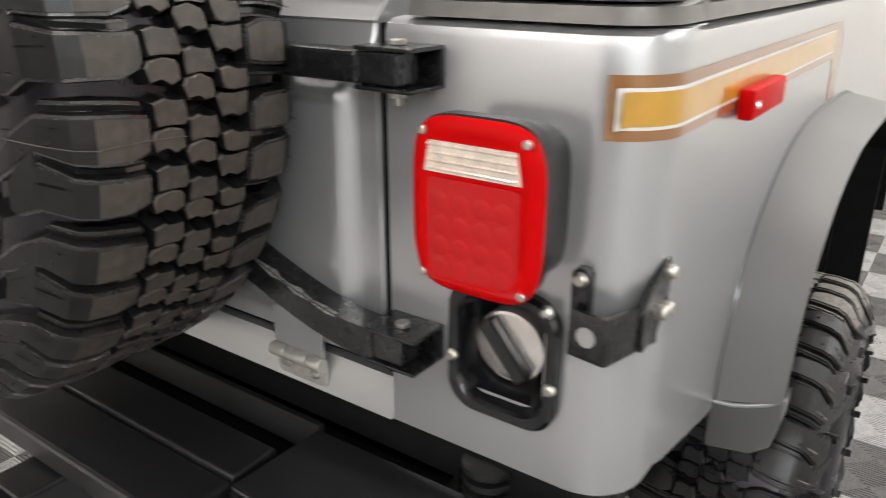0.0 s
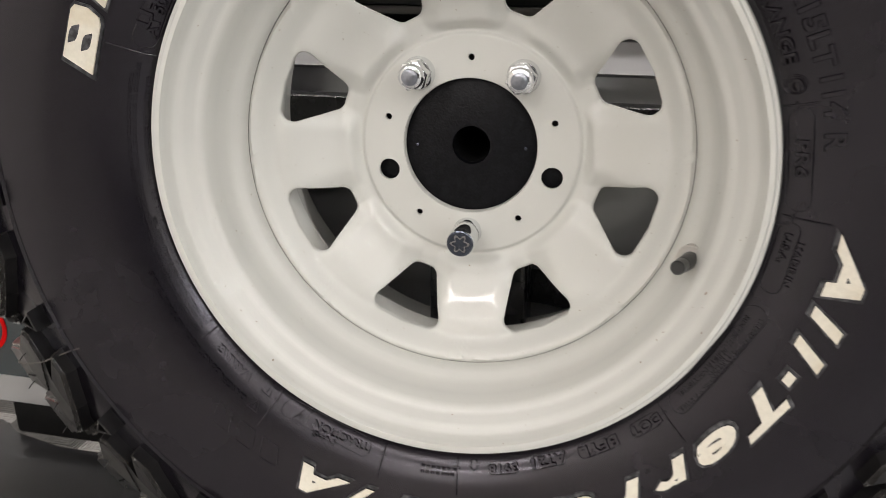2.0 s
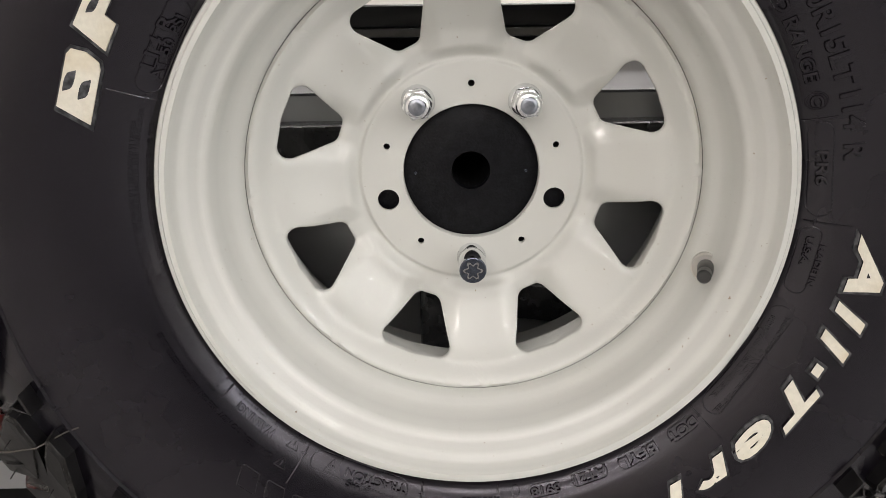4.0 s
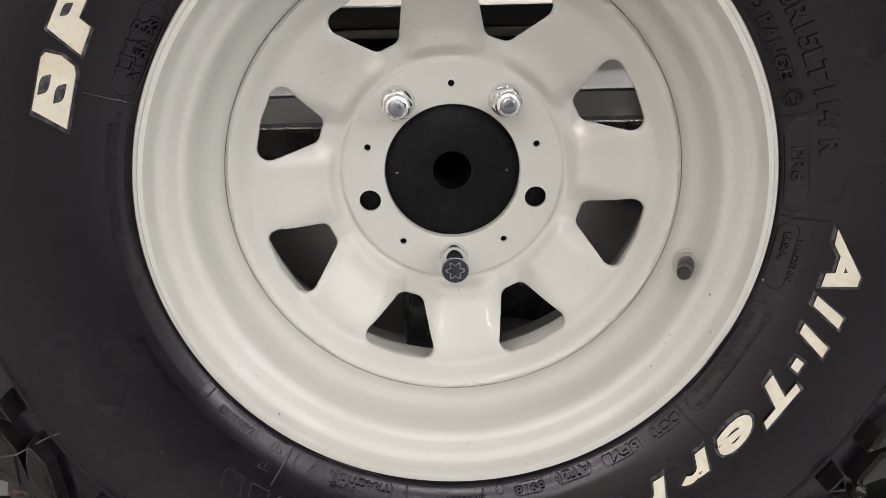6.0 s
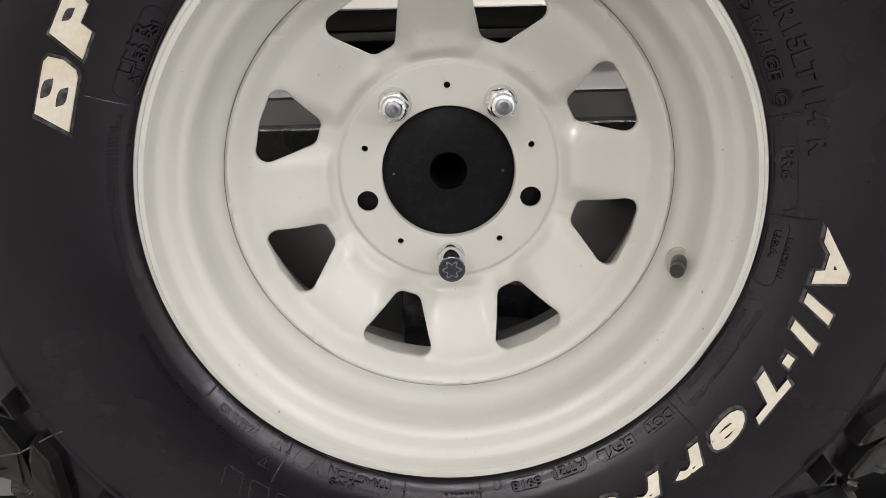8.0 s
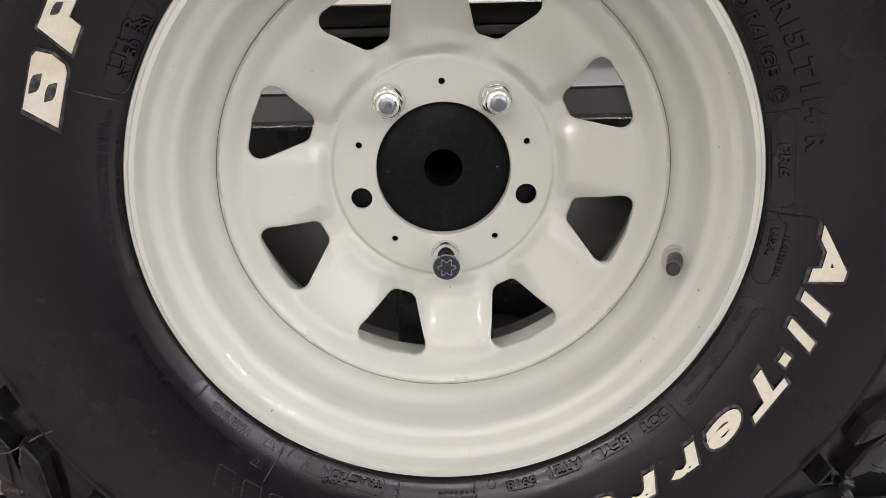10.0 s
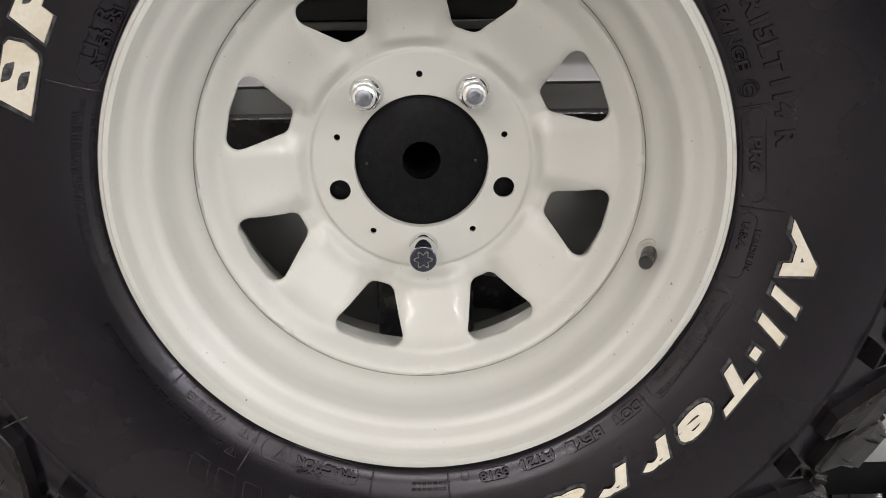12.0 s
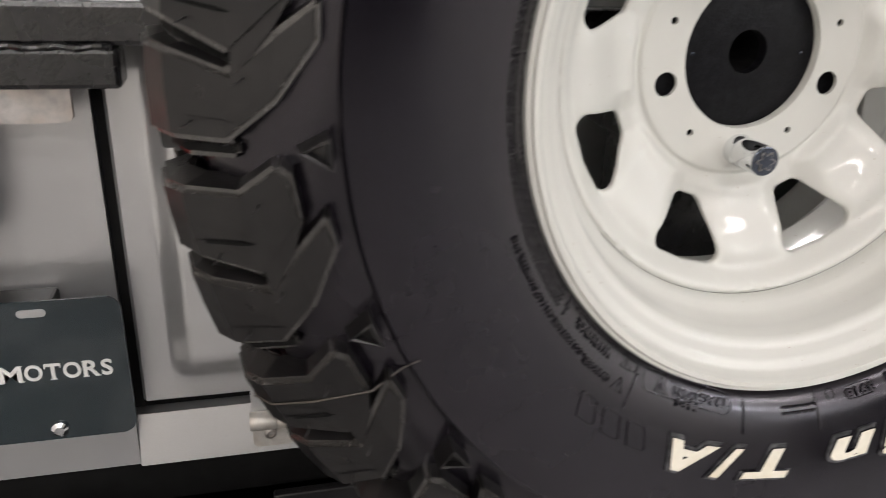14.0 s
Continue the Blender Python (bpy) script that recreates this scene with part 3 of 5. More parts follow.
def ridge(points, wide, lift, name):
    """A fine raised line through (degrees, radius) points on the sidewall."""
    return part(name, tube([on_wheel(a, r, sidewall(r) - lift) for a, r in points], wide, 6), RUBBER, tyre)


for a, r0, r1 in ((159.4, 0.2120, 0.2394), (357.9, 0.2140, 0.2390), (15.6, 0.2122, 0.2292), (316.2, 0.2130, 0.2400), (235.0, 0.2130, 0.2403), (215.9, 0.2130, 0.2244), (259.1, 0.2130, 0.2356), (274.2, 0.2130, 0.2364)):
    ridge([(a, r0 + (r1 - r0) * k / 5) for k in range(6)], 0.0006, 0.0004, "mould_line")
    ridge([(a - 0.55, 0.2192), (a, 0.2190), (a + 0.55, 0.2192)], 0.0007, 0.0003, "mould_tick")


def oval(a0, a1, r0, r1):
    pts = []
    mid, rad = (r0 + r1) / 2, (r1 - r0) / 2
    wide = math.degrees(rad / mid)
    for k in range(9):
        t = radians(90 + 22.5 * k)
        pts.append((a0 + wide * math.cos(t), mid + rad * math.sin(t)))
    for k in range(9):
        t = radians(-90 + 22.5 * k)
        pts.append((a1 + wide * math.cos(t), mid + rad * math.sin(t)))
    return pts + pts[:1]


for a0, a1, r0, r1 in ((0.6, 13.4, 0.2140, 0.2265), (310.2, 314.2, 0.2152, 0.2234), (281.4, 285.2, 0.2152, 0.2228), (289.8, 294.8, 0.2140, 0.2222), (299.4, 304.6, 0.2144, 0.2228), (238.2, 254.8, 0.2132, 0.2250), (346.2, 355.6, 0.2136, 0.2245), (319.6, 340.2, 0.2134, 0.2262), (144.2, 156.8, 0.2132, 0.2262)):
    ridge(oval(a0, a1, r0, r1), 0.0004, 0.0002, "mould_frame")
for a, r in ((232.4, 0.2168), (232.3, 0.2303), (240.8, 0.2190)):
    ridge([(a - 1.15, r + 0.0036), (a + 1.15, r + 0.0036), (a, r - 0.0046), (a - 1.15, r + 0.0036)], 0.0005, 0.0003, "warning_sign")
    ridge([(a, r + 0.0022), (a, r - 0.0012)], 0.0005, 0.0002, "warning_bar")
for t in (0, 60, 120):
    ridge([(240.8 + 0.55 * math.cos(radians(t)) * d, 0.2196 + 0.0021 * math.sin(radians(t)) * d) for d in (-1, 0, 1)], 0.0003, 0.0004, "snow_star")
for a, r, wide in ((18.65, 0.2200, 0.0056), (18.65, 0.2200, 0.0046), (277.5, 0.2169, 0.0030)):
    ridge([(a + math.degrees(wide / r) * math.cos(radians(k)), r + wide * math.sin(radians(k))) for k in range(0, 361, 20)], 0.0004, 0.0002, "mould_frame")
# thin flash left by the mould across the shoulder
for a in (-6.0, 207.0):
    part("mould_flash", tube([on_wheel(a + d, r, y) for d, r, y in ((0.2, 0.305, -0.1418), (0.0, 0.3150, -0.1418), (-0.3, 0.334, -0.1500), (-0.6, 0.366, -0.1352), (-0.8, 0.389, -0.1200), (-0.9, 0.3985, -0.104), (-0.7, 0.4018, -0.060), (-1.1, 0.4018, -0.02))], 0.0006, 6), TREAD, tyre)

# ---- the steel rim ----
BARREL = [(0.2059, -0.0988), (0.209, -0.1034), (0.2093, -0.108), (0.2069, -0.1118), (0.2037, -0.1114), (0.2017, -0.1074), (0.2005, -0.1026), (0.1985, -0.1003), (0.1958, -0.0989), (0.1928, -0.0962), (0.1898, -0.0909), (0.1873, -0.0888), (0.1849, -0.0877), (0.1827, -0.0833), (0.1806, -0.073), (0.1783, -0.064), (0.1753, -0.0586), (0.1717, -0.0552), (0.1691, -0.05), (0.1685, -0.043), (0.1680, -0.03), (0.1664, -0.004), (0.1650, 0.000), (0.1648, 0.018), (0.1662, 0.022), (0.1720, 0.028), (0.1800, 0.038), (0.1862, 0.048), (0.1880, 0.085), (0.1905, 0.091), (0.2000, 0.096), (0.2045, 0.104), (0.2104, 0.1)]
rim_bm = lathe(BARREL + [(r + 0.0035, y + (0.002 if y < 0 else -0.002)) for r, y in reversed(BARREL[1:-1])], 192, closed=True)[0]
rim = part("rim", rim_bm, ENAMEL, spare, "glossy white rim barrel", 50)

# chips and rust spots in the enamel
rnd = random.Random(11)
for a, r in ((318.0, 0.1905), (313.5, 0.1886), (306.0, 0.1915), (326.0, 0.1868), (332.0, 0.2012), (301.0, 0.1840), (289.0, 0.1960), (272.0, 0.1895), (338.5, 0.1920), (352.0, 0.1990), (229.0, 0.2010), (310.0, 0.2030), (284.0, 0.2028)):
    (r0, y0), (r1, y1) = next((p, q) for p, q in zip(BARREL[4:], BARREL[5:]) if q[0] <= r <= p[0])
    chip = bmesh.new()
    size = rnd.uniform(0.0003, 0.0008)
    loop = []
    for k in range(9):
        q = size * rnd.uniform(0.6, 1.2)
        rr = r + q * 0.6 * math.sin(radians(40 * k))
        yy = y0 + (y1 - y0) * (rr - r0) / (r1 - r0)
        loop.append(chip.verts.new(on_wheel(a + math.degrees(1.5 * q * math.cos(radians(40 * k)) / r), rr - 0.00015, yy - 0.00025)))
    chip.faces.new(loop)
    part("paint_chip", chip, CHIP, rim, "small rusty chip in the enamel")


def disc_depth(r, a):
    """The pressed steel disc's shape: a flat hub, spokes that rise outward, a rolled edge."""
    def ease(x, lo, hi):
        x = min(1, max(0, (x - lo) / (hi - lo)))
        return x * x * (3 - 2 * x)

    off = abs((a - 26 + 22.5) % 45 - 22.5)
    spoke = ease(off, 3.0, 14.5)
    valley = -0.031 * ease(r, 0.104, 0.150)
    crest = -0.0075 * ease(r, 0.0895, 0.1000) - 0.0235 * ease(r, 0.0990, 0.150)
    y = valley + (crest - valley) * spoke
    y += -0.0145 * ease(r, 0.150, 0.1660) + 0.002 * ease(r, 0.1660, 0.1685)
    return y + 0.0024 * ease(r, 0.0866, 0.0902) * (1 - ease(r, 0.0902, 0.1020))


def loft_sector(bm, a_mid, half, r0, r1, hole, steps, outer_n, side_n, inner_n, shape, dish=0.0):
    """A sector of a disc, from its border to a hole. hole(angle) gives the hole's reach in a direction from the hole's centre."""
    border = [(r1, -half + 2 * half * k / outer_n) for k in range(outer_n)]
    border += [(r1 + (r0 - r1) * k / side_n, half) for k in range(side_n)]
    border += [(r0, half - 2 * half * k / inner_n) for k in range(inner_n)]
    border += [(r0 + (r1 - r0) * k / side_n, -half) for k in range(side_n)]
    c, reach = hole
    rings = []
    ends = []
    for r, a in border:
        p = Vector((r * math.cos(radians(a)), r * math.sin(radians(a))))
        d = p - Vector((c, 0))
        ends.append((p, Vector((c, 0)) + d.normalized() * reach(round(math.atan2(d.y, d.x), 7))))
    for s in range(steps + 3):
        ring = []
        for p, w in ends:
            f = min(1, s / steps)
            q = p + (w - p) * (1 - (1 - f) ** 1.4)
            rr, aa = q.length, math.degrees(math.atan2(q.y, q.x)) + a_mid
            y = shape(rr, aa) + dish * max(0, (f - 0.55) / 0.45) ** 2
            if s == steps + 1:
                y += dish * 0.4 + 0.0008
            if s == steps + 2:
                y += dish * 0.4 + 0.0030
            ring.append(bm.verts.new(on_wheel(aa, rr, y)))
        rings.append(ring)
    n = len(border)
    for a, b in zip(rings, rings[1:]):
        for k in range(n):
            bm.faces.new((a[k], a[(k + 1) % n], b[(k + 1) % n], b[k]))


def rounded_triangle(corners, centre, radius):
    """The reach of a blunt triangle with round corners in any direction from its centre."""
    pts = [Vector(p) for p in corners]

    def far(p):
        inside, best = True, 1e9
        for k in range(len(pts)):
            a, b = pts[k], pts[(k + 1) % len(pts)]
            t = max(0, min(1, (p - a).dot(b - a) / (b - a).length_squared))
            best = min(best, (p - a - t * (b - a)).length)
            inside &= (b - a).cross(p - a) >= 0
        return -best if inside else best

    @functools.lru_cache(maxsize=None)
    def reach(angle):
        lo, hi = 0.0, 0.08
        for _ in range(30):
            mid = (lo + hi) / 2
            p = Vector((centre + mid * math.cos(angle), mid * math.sin(angle)))
            lo, hi = (mid, hi) if far(p) < radius else (lo, mid)
        return lo

    return centre, reach


disc_bm = bmesh.new()
window = rounded_triangle([(0.1168, 0.0046), (0.1168, -0.0046), (0.1392, -0.0196), (0.1412, 0.0), (0.1392, 0.0196)], 0.129, 0.0088)
low_window = rounded_triangle([(0.1180, 0.0046), (0.1180, -0.0046), (0.1414, -0.0196), (0.1434, 0.0), (0.1414, 0.0196)], 0.131, 0.0088)
for k in range(8):
    loft_sector(disc_bm, 26 + 45 * k, 22.5, 0.0965, 0.1685, low_window if k in (4, 5, 6) else window, 10, 90, 20, 90, disc_depth, 0.002)
# the step round the hub
ring = [[disc_bm.verts.new(on_wheel(0.5 * k, r, disc_depth(r, 0.5 * k))) for r in [0.0835 + 0.001 * n for n in range(14)]] for k in range(720)]
for k in range(720):
    for n in range(13):
        disc_bm.faces.new((ring[k][n], ring[k][n + 1], ring[(k + 1) % 720][n + 1], ring[(k + 1) % 720][n]))
for k in range(10):
    a = 54 + 36 * k
    size = 0.0086 if k % 2 == 0 else 0.0026
    loft_sector(disc_bm, a, 18, 0.0543, 0.0835, (0.0699, lambda d, s=size: s), 4, 72, 6, 36, disc_depth, 0.0)
bmesh.ops.remove_doubles(disc_bm, verts=disc_bm.verts, dist=0.00012)
# the bore's edge
lathe([(0.0543, 0.0), (0.0538, 0.001), (0.0538, 0.007)], 100, bm=disc_bm)
part("disc", disc_bm, ENAMEL, spare, "glossy white pressed disc with eight windows", 60)

seam = bmesh.new()
for k in range(240):
    a0, a1 = 1.5 * k, 1.5 * (k + 1)
    wide = [0.0003 + 0.0006 * max(0.0, math.cos(radians(a - 165))) + 0.00022 * math.sin(a * 1.9) * math.sin(a * 0.43) for a in (a0, a1)]
    quad = [seam.verts.new(on_wheel(a, r, -0.0437)) for a, r in ((a0, 0.1686), (a1, 0.1686), (a1, 0.1686 - wide[1] * 1.5), (a0, 0.1686 - wide[0] * 1.5))]
    low = [seam.verts.new(v.co + Vector((0, 0.003, 0))) for v in quad]
    seam.faces.new(quad)
    seam.faces.new((quad[3], quad[2], low[2], low[3]))
part("edge_seam", seam, DARK, spare, "thin uneven dark seam between disc and rim")

# lug nuts: two plain, one keyed
for a, keyed in ((54, False), (126, False), (270, True)):
    p = on_wheel(a, 0.0699, 0)
    if keyed:
        nut = part("lug_nut", solid([(0.0112, 0.0), (0.0118, -0.003), (0.0100, -0.008), (0.0112, -0.011), (0.0112, -0.033), (0.0104, -0.0345)], 32, centre=p), CHROME, spare, "chrome locking lug nut with a keyed dark face", 35)
        star = [((0.0062 + 0.0017 * math.cos(radians(6 * t))) * math.cos(radians(t)), (0.0062 + 0.0017 * math.cos(radians(6 * t))) * math.sin(radians(t))) for t in range(0, 360, 10)]
        part("key_face", solid([(0.0106, -0.0340), (0.0106, -0.0349), (0.0098, -0.0354)], 32, centre=p), LOCK, nut)
        part("key_rib", prism([(p.x + 1.0 * x, p.z + 1.0 * z) for x, z in star], -0.0352, -0.0362), RAIL, nut)
        part("key_recess", prism([(p.x + 0.8 * x, p.z + 0.8 * z) for x, z in star], -0.0358, -0.03655), LOCK, nut)
    else:
        bm = solid([(0.0128, 0.001), (0.0132, -0.003), (0.0112, -0.008)], 32, centre=p)
        prism([(p.x + x, p.z + z) for x, z in hexagon(0.0118, 10)], -0.006, -0.024, bevel=0.0012, bm=bm)
        solid([(0.0098, -0.023), (0.0097, -0.0275), (0.0088, -0.0303), (0.0072, -0.0314), (0.0040, -0.0317)], 28, centre=p, bm=bm)
        nut = part("lug_nut", bm, CHROME, spare, "chrome acorn lug nut", 35)
        part("nut_tip", solid([(0.0066, -0.0312), (0.0060, -0.0322), (0.0040, -0.0330), (0.0015, -0.0333)], 28, centre=p), NUT_TIP, nut, "chrome tip with a dark bluish reflection in its colour")

# tyre valve
valve_at = Matrix.Translation(on_wheel(341.4, 0.1788, -0.0680)) @ Matrix.Rotation(radians(18.6), 4, "Y") @ Matrix.Rotation(radians(-22.6), 4, "Z")
valve = part("valve_stem", solid([(0.0062, 0.008), (0.0062, -0.003), (0.0056, -0.007), (0.0054, -0.019), (0.0050, -0.020)], 24), PLASTIC, spare, "black rubber valve stem", 40, valve_at)
part("grommet", solid([(0.0108, 0.010), (0.0108, -0.0005), (0.0098, -0.0015), (0.0070, -0.0005)], 28), KNUCKLE, valve, "grey grommet in the rim", 40)
part("valve_core", solid([(0.0050, -0.0195), (0.0050, -0.031), (0.0040, -0.0325)], 16), PLASTIC, valve, "threaded black cap")


# ---- the carrier that holds the spare wheel ----
NEARER = (0.0, -0.022, 0.0)
carrier = thing("tyre_carrier", "black painted steel swing-out spare tyre carrier across the tailgate", "tyre carrier", NEARER)
bm, rings = lathe([(0.0155, 0.012), (0.0155, 0.0075), (0.0530, 0.0075), (0.0560, 0.009), (0.090, 0.009), (0.090, 0.017), (0.0155, 0.017)], 72, centre=(0.0, 0.022, 1.02), closed=True)
part("mounting_plate", bm, PLATE_BLACK, carrier, "round black plate with a centre hole", 30)
# Dark tube added so that no light shows in the plate's hole.
part("hole_shade", lathe([(0.0158, 0.0365), (0.0158, 0.130), (0.0004, 0.131)], 40, centre=(0.0, 0.0, 1.02))[0], DARK, carrier, "dark tube added behind the hole to keep it black")
for x, z in ((-0.0445, 1.0185), (0.0440, 1.0195)):
    part("set_pin", solid([(0.0013, 0.0), (0.0013, -0.0006), (0.0008, -0.0009)], 12, centre=(x, 0.0295, z)), LOCK, carrier)
bm = box((-0.045, 0.075, 0.74), (0.045, 0.150, 1.000), 0.005)
part("mount_bracket", bm, BLACK, carrier)
for x, z in ((-0.052, 1.075), (0.052, 1.075), (-0.052, 0.965), (0.052, 0.965)):
    part("standoff", box((x - 0.014, 0.0395, z - 0.02), (x + 0.014, 0.150, z + 0.02), 0.003), BLACK, carrier)
part("upper_arm", box((-0.75, 0.134, 1.008), (0.484, 0.166, 1.039), 0.004), BLACK, carrier)


def bent_bar(path, depth0, depth1, tall):
    """A flat bar that runs in x and z, seen edge on from above."""
    bm = bmesh.new()
    rows = []
    for x, z in path:
        rows.append([bm.verts.new(p) for p in ((x, depth0, z - tall / 2), (x, depth1, z - tall / 2), (x, depth1, z + tall / 2), (x, depth0, z + tall / 2))])
    for a, b in zip(rows, rows[1:]):
        for k in range(4):
            bm.faces.new((a[k], a[(k + 1) % 4], b[(k + 1) % 4], b[k]))
    bm.faces.new(rows[0])
    bm.faces.new(rows[-1])
    edges = [e for e in bm.edges if len(e.link_faces) == 2 and e.calc_face_angle(0) > 1.0]
    bmesh.ops.bevel(bm, geom=edges, offset=0.003, segments=2, affect="EDGES")
    return bm


def swoop(t):
    s = t * t * (3 - 2 * t)
    return 0.484 - 0.454 * t, 0.7305 + 0.13 * s


part("lower_arm", bent_bar([(0.490, 0.7305)] + [swoop(k / 16) for k in range(17)], 0.136, 0.172, 0.036), BLACK, carrier)
bm = bmesh.new()
rows = []
for k in range(25):
    x, z = swoop(0.10 + 0.65 * k / 24)
    wide = 0.0035 + 0.0022 * math.sin(1.7 * k) + 0.0012 * math.sin(4.1 * k)
    rows.append([bm.verts.new(p) for p in ((x, 0.1357, z + 0.018 - 0.8 * wide), (x, 0.1357, z + 0.0170), (x, 0.1375, z + 0.0184), (x, 0.1375 + wide, z + 0.0184))])
for a, b in zip(rows, rows[1:]):
    for k in range(3):
        bm.faces.new((a[k], a[k + 1], b[k + 1], b[k]))
part("worn_edge", bm, WORN, carrier, "scraped bare metal along the edge")
for z in (1.0235, 0.7305):
    tall = 0.0195
    bracket = part("hinge_bracket", box((0.480, 0.184, z - tall), (0.548, 0.1895, z + tall), 0.001), BLACK, carrier)
    part("top_leaf", box((0.480, 0.134, z + tall - 0.003), (0.548, 0.1895, z + tall + 0.001), 0.0012), BLACK, bracket)
    part("bottom_leaf", box((0.480, 0.134, z - tall - 0.001), (0.548, 0.1895, z - tall + 0.003), 0.0012), BLACK, bracket)
    part("pivot", box((0.482, 0.138, z - tall + 0.004), (0.529, 0.172, z + tall - 0.004), 0.002), BLACK, bracket)
    part("bolt_head", prism([(0.5145 + x, 0.160 + y) for x, y in hexagon(0.0085, 15)], z + tall + 0.001, z + tall + 0.0065, "z", 0.001), RAW, bracket, "rusty hexagon bolt head")
    nut = prism([(0.5145 + x, 0.160 + y) for x, y in hexagon(0.0085, 5)], z - tall - 0.0095, z - tall - 0.001, "z", 0.001)
    solid([(0.005, z - tall - 0.016), (0.005, z - tall - 0.009)], 16, "z", (0.5145, 0.160, 0), nut)
    part("nut", nut, STEEL, bracket, "yellow zinc nut")
part("latch_plate", prism(rounded(-0.62, 0.950, -0.480, 0.992, 0.006), 0.150, 0.156), RAW, carrier, "bare steel latch plate with rust")
part("weld_bar", box((-0.75, 0.130, 0.978), (-0.440, 0.164, 1.0075), 0.004), BLACK, carrier)
part("weld_bead", tube([(-0.75 + 0.006 * k, 0.1315 + 0.0010 * math.sin(2.1 * k), 1.0080 + 0.0009 * math.sin(1.3 * k)) for k in range(52)], 0.0026, 8), BLACK, carrier, "rough weld bead")


# ---- the vehicle ----
jeep = thing("off_road_vehicle", "silver open-top off-road vehicle with gold stripes and square red tail lights", "car", (0, 0.9 + NEARER[1], 0))
jeep_in = Matrix.Translation((0, -0.9, 0))


def jeep_part(name, bm, mat, label="", smooth=35, parent=None):
    ob = part(name, bm, mat, parent or jeep, label, smooth)
    if parent is None:
        ob.matrix_basis = jeep_in
    return ob


BACK, SIDE_X, TOP, BOTTOM = 0.19, 0.76, 1.064, 0.604
CORNER = 0.062
AXLE_Y, AXLE_Z = 1.03, 0.165


def corner_path(side=1, reach=2.4, off=0.0, steps=10):
    """The plan of a rear quarter: rear panel, round corner, flank; off: metres outside the sheet."""
    pts = [(x, BACK - off) for x in (0.4750, 0.52, 0.575, 0.62, 0.669)]
    cx, cy = SIDE_X - CORNER, BACK + CORNER
    for k in range(steps + 1):
        a = radians(-90 + 90 * k / steps)
        pts.append((cx + (CORNER + off) * math.cos(a), cy + (CORNER + off) * math.sin(a)))
    y = BACK + CORNER
    while y < reach:
        y += 0.03
        pts.append((SIDE_X + off, y))
    return [(side * x, y) for x, y in pts]


def arch(y):
    """The lower edge of the flank, cut out over the wheel."""
    d = abs(y - AXLE_Y)
    if d >= 0.46:
        return BOTTOM - 0.05 * min(1.0, max(0.0, (y - 0.26) / 0.24))
    return 0.554 + 0.30 * (1 - (d / 0.46) ** 4) ** 0.5


def quarter(side):
    bm = bmesh.new()
    cols = []
    for x, y in corner_path(side):
        low = arch(y) if abs(x) > SIDE_X - 0.001 and y > 0.30 else BOTTOM
        inward = Vector((-side, 0.0)) if y > BACK + CORNER else Vector((0, 1.0))
        lip = Vector((x, y)) + 0.012 * inward
        zs = [low + (TOP - 0.012 - low) * f for f in (0.0, 0.1875, 0.3, 0.431, 0.62, 0.82, 1.0)]
        col = [bm.verts.new((x, y, z)) for z in zs]
        col += [bm.verts.new((x + 0.25 * 0.012 * inward.x, y + 0.25 * 0.012 * inward.y, TOP - 0.004)), bm.verts.new((lip.x, lip.y, TOP + 0.001)), bm.verts.new((lip.x + 0.03 * inward.x, lip.y + 0.03 * inward.y, TOP + 0.003))]
        cols.append(col)
    for a, b in zip(cols, cols[1:]):
        for k in range(len(a) - 1):
            if side > 0 and k in (1, 2) and 0.57 < a[0].co.x < 0.66:
                continue
            bm.faces.new((a[k], b[k], b[k + 1], a[k + 1]))
    # inner return along the gate opening
    edge = cols[0]
    back = [bm.verts.new((v.co.x, v.co.y + 0.045, v.co.z)) for v in edge]
    for k in range(len(edge) - 1):
        bm.faces.new((edge[k], edge[k + 1], back[k + 1], back[k]))
    return bm


for side in (1, -1):
    jeep_part("rear_quarter", quarter(side), SILVER, "silver metallic rear quarter panel with a rounded corner")
jeep_part("rear_sill", prism([(BACK - 0.004, BOTTOM), (BACK + 0.008, 0.655), (BACK + 0.05, 0.655), (BACK + 0.05, BOTTOM)], -0.4750, 0.4750, "x", 0.002), SILVER, "silver sill under the tailgate")
bm = bmesh.new()
add_box(bm, (-0.665, BACK + 0.012, 0.545), (0.70, BACK + 0.09, BOTTOM - 0.001), 0.006)
jeep_part("rear_crossmember", bm, DARK, "black frame crossmember under the body")
# Added block that stands for the black shade between bumper and body.
jeep_part("gap_darkener", box((-0.50, 0.125, 0.425), (0.50, 0.298, 0.470), 0.004), DARK, "black block added to darken the gap behind the bumper")
# Made deeper than the body needs, to block view and light beneath.
jeep_part("underbody", box((-0.50, 0.3, 0.28), (0.50, 2.6, 0.60)), DARK)
jeep_part("load_floor", box((-0.55, 0.22, 0.62), (0.55, 2.6, 0.64)), DARK)
for side in (1, -1):
    for x0, x1, y0, y1, z0, z1 in ((0.49, 0.51, 0.545, 1.50, 0.40, 0.872), (0.51, 0.752, 0.545, 1.50, 0.873, 0.883), (0.51, 0.752, 1.48, 1.50, 0.30, 0.872), (0.51, 0.74, 0.535, 0.545, 0.56, 0.872)):
        jeep_part("wheel_well", box((min(side * x0, side * x1), y0, z0), (max(side * x0, side * x1), y1, z1), 0.002), DARK, "black inner wheel well panel")


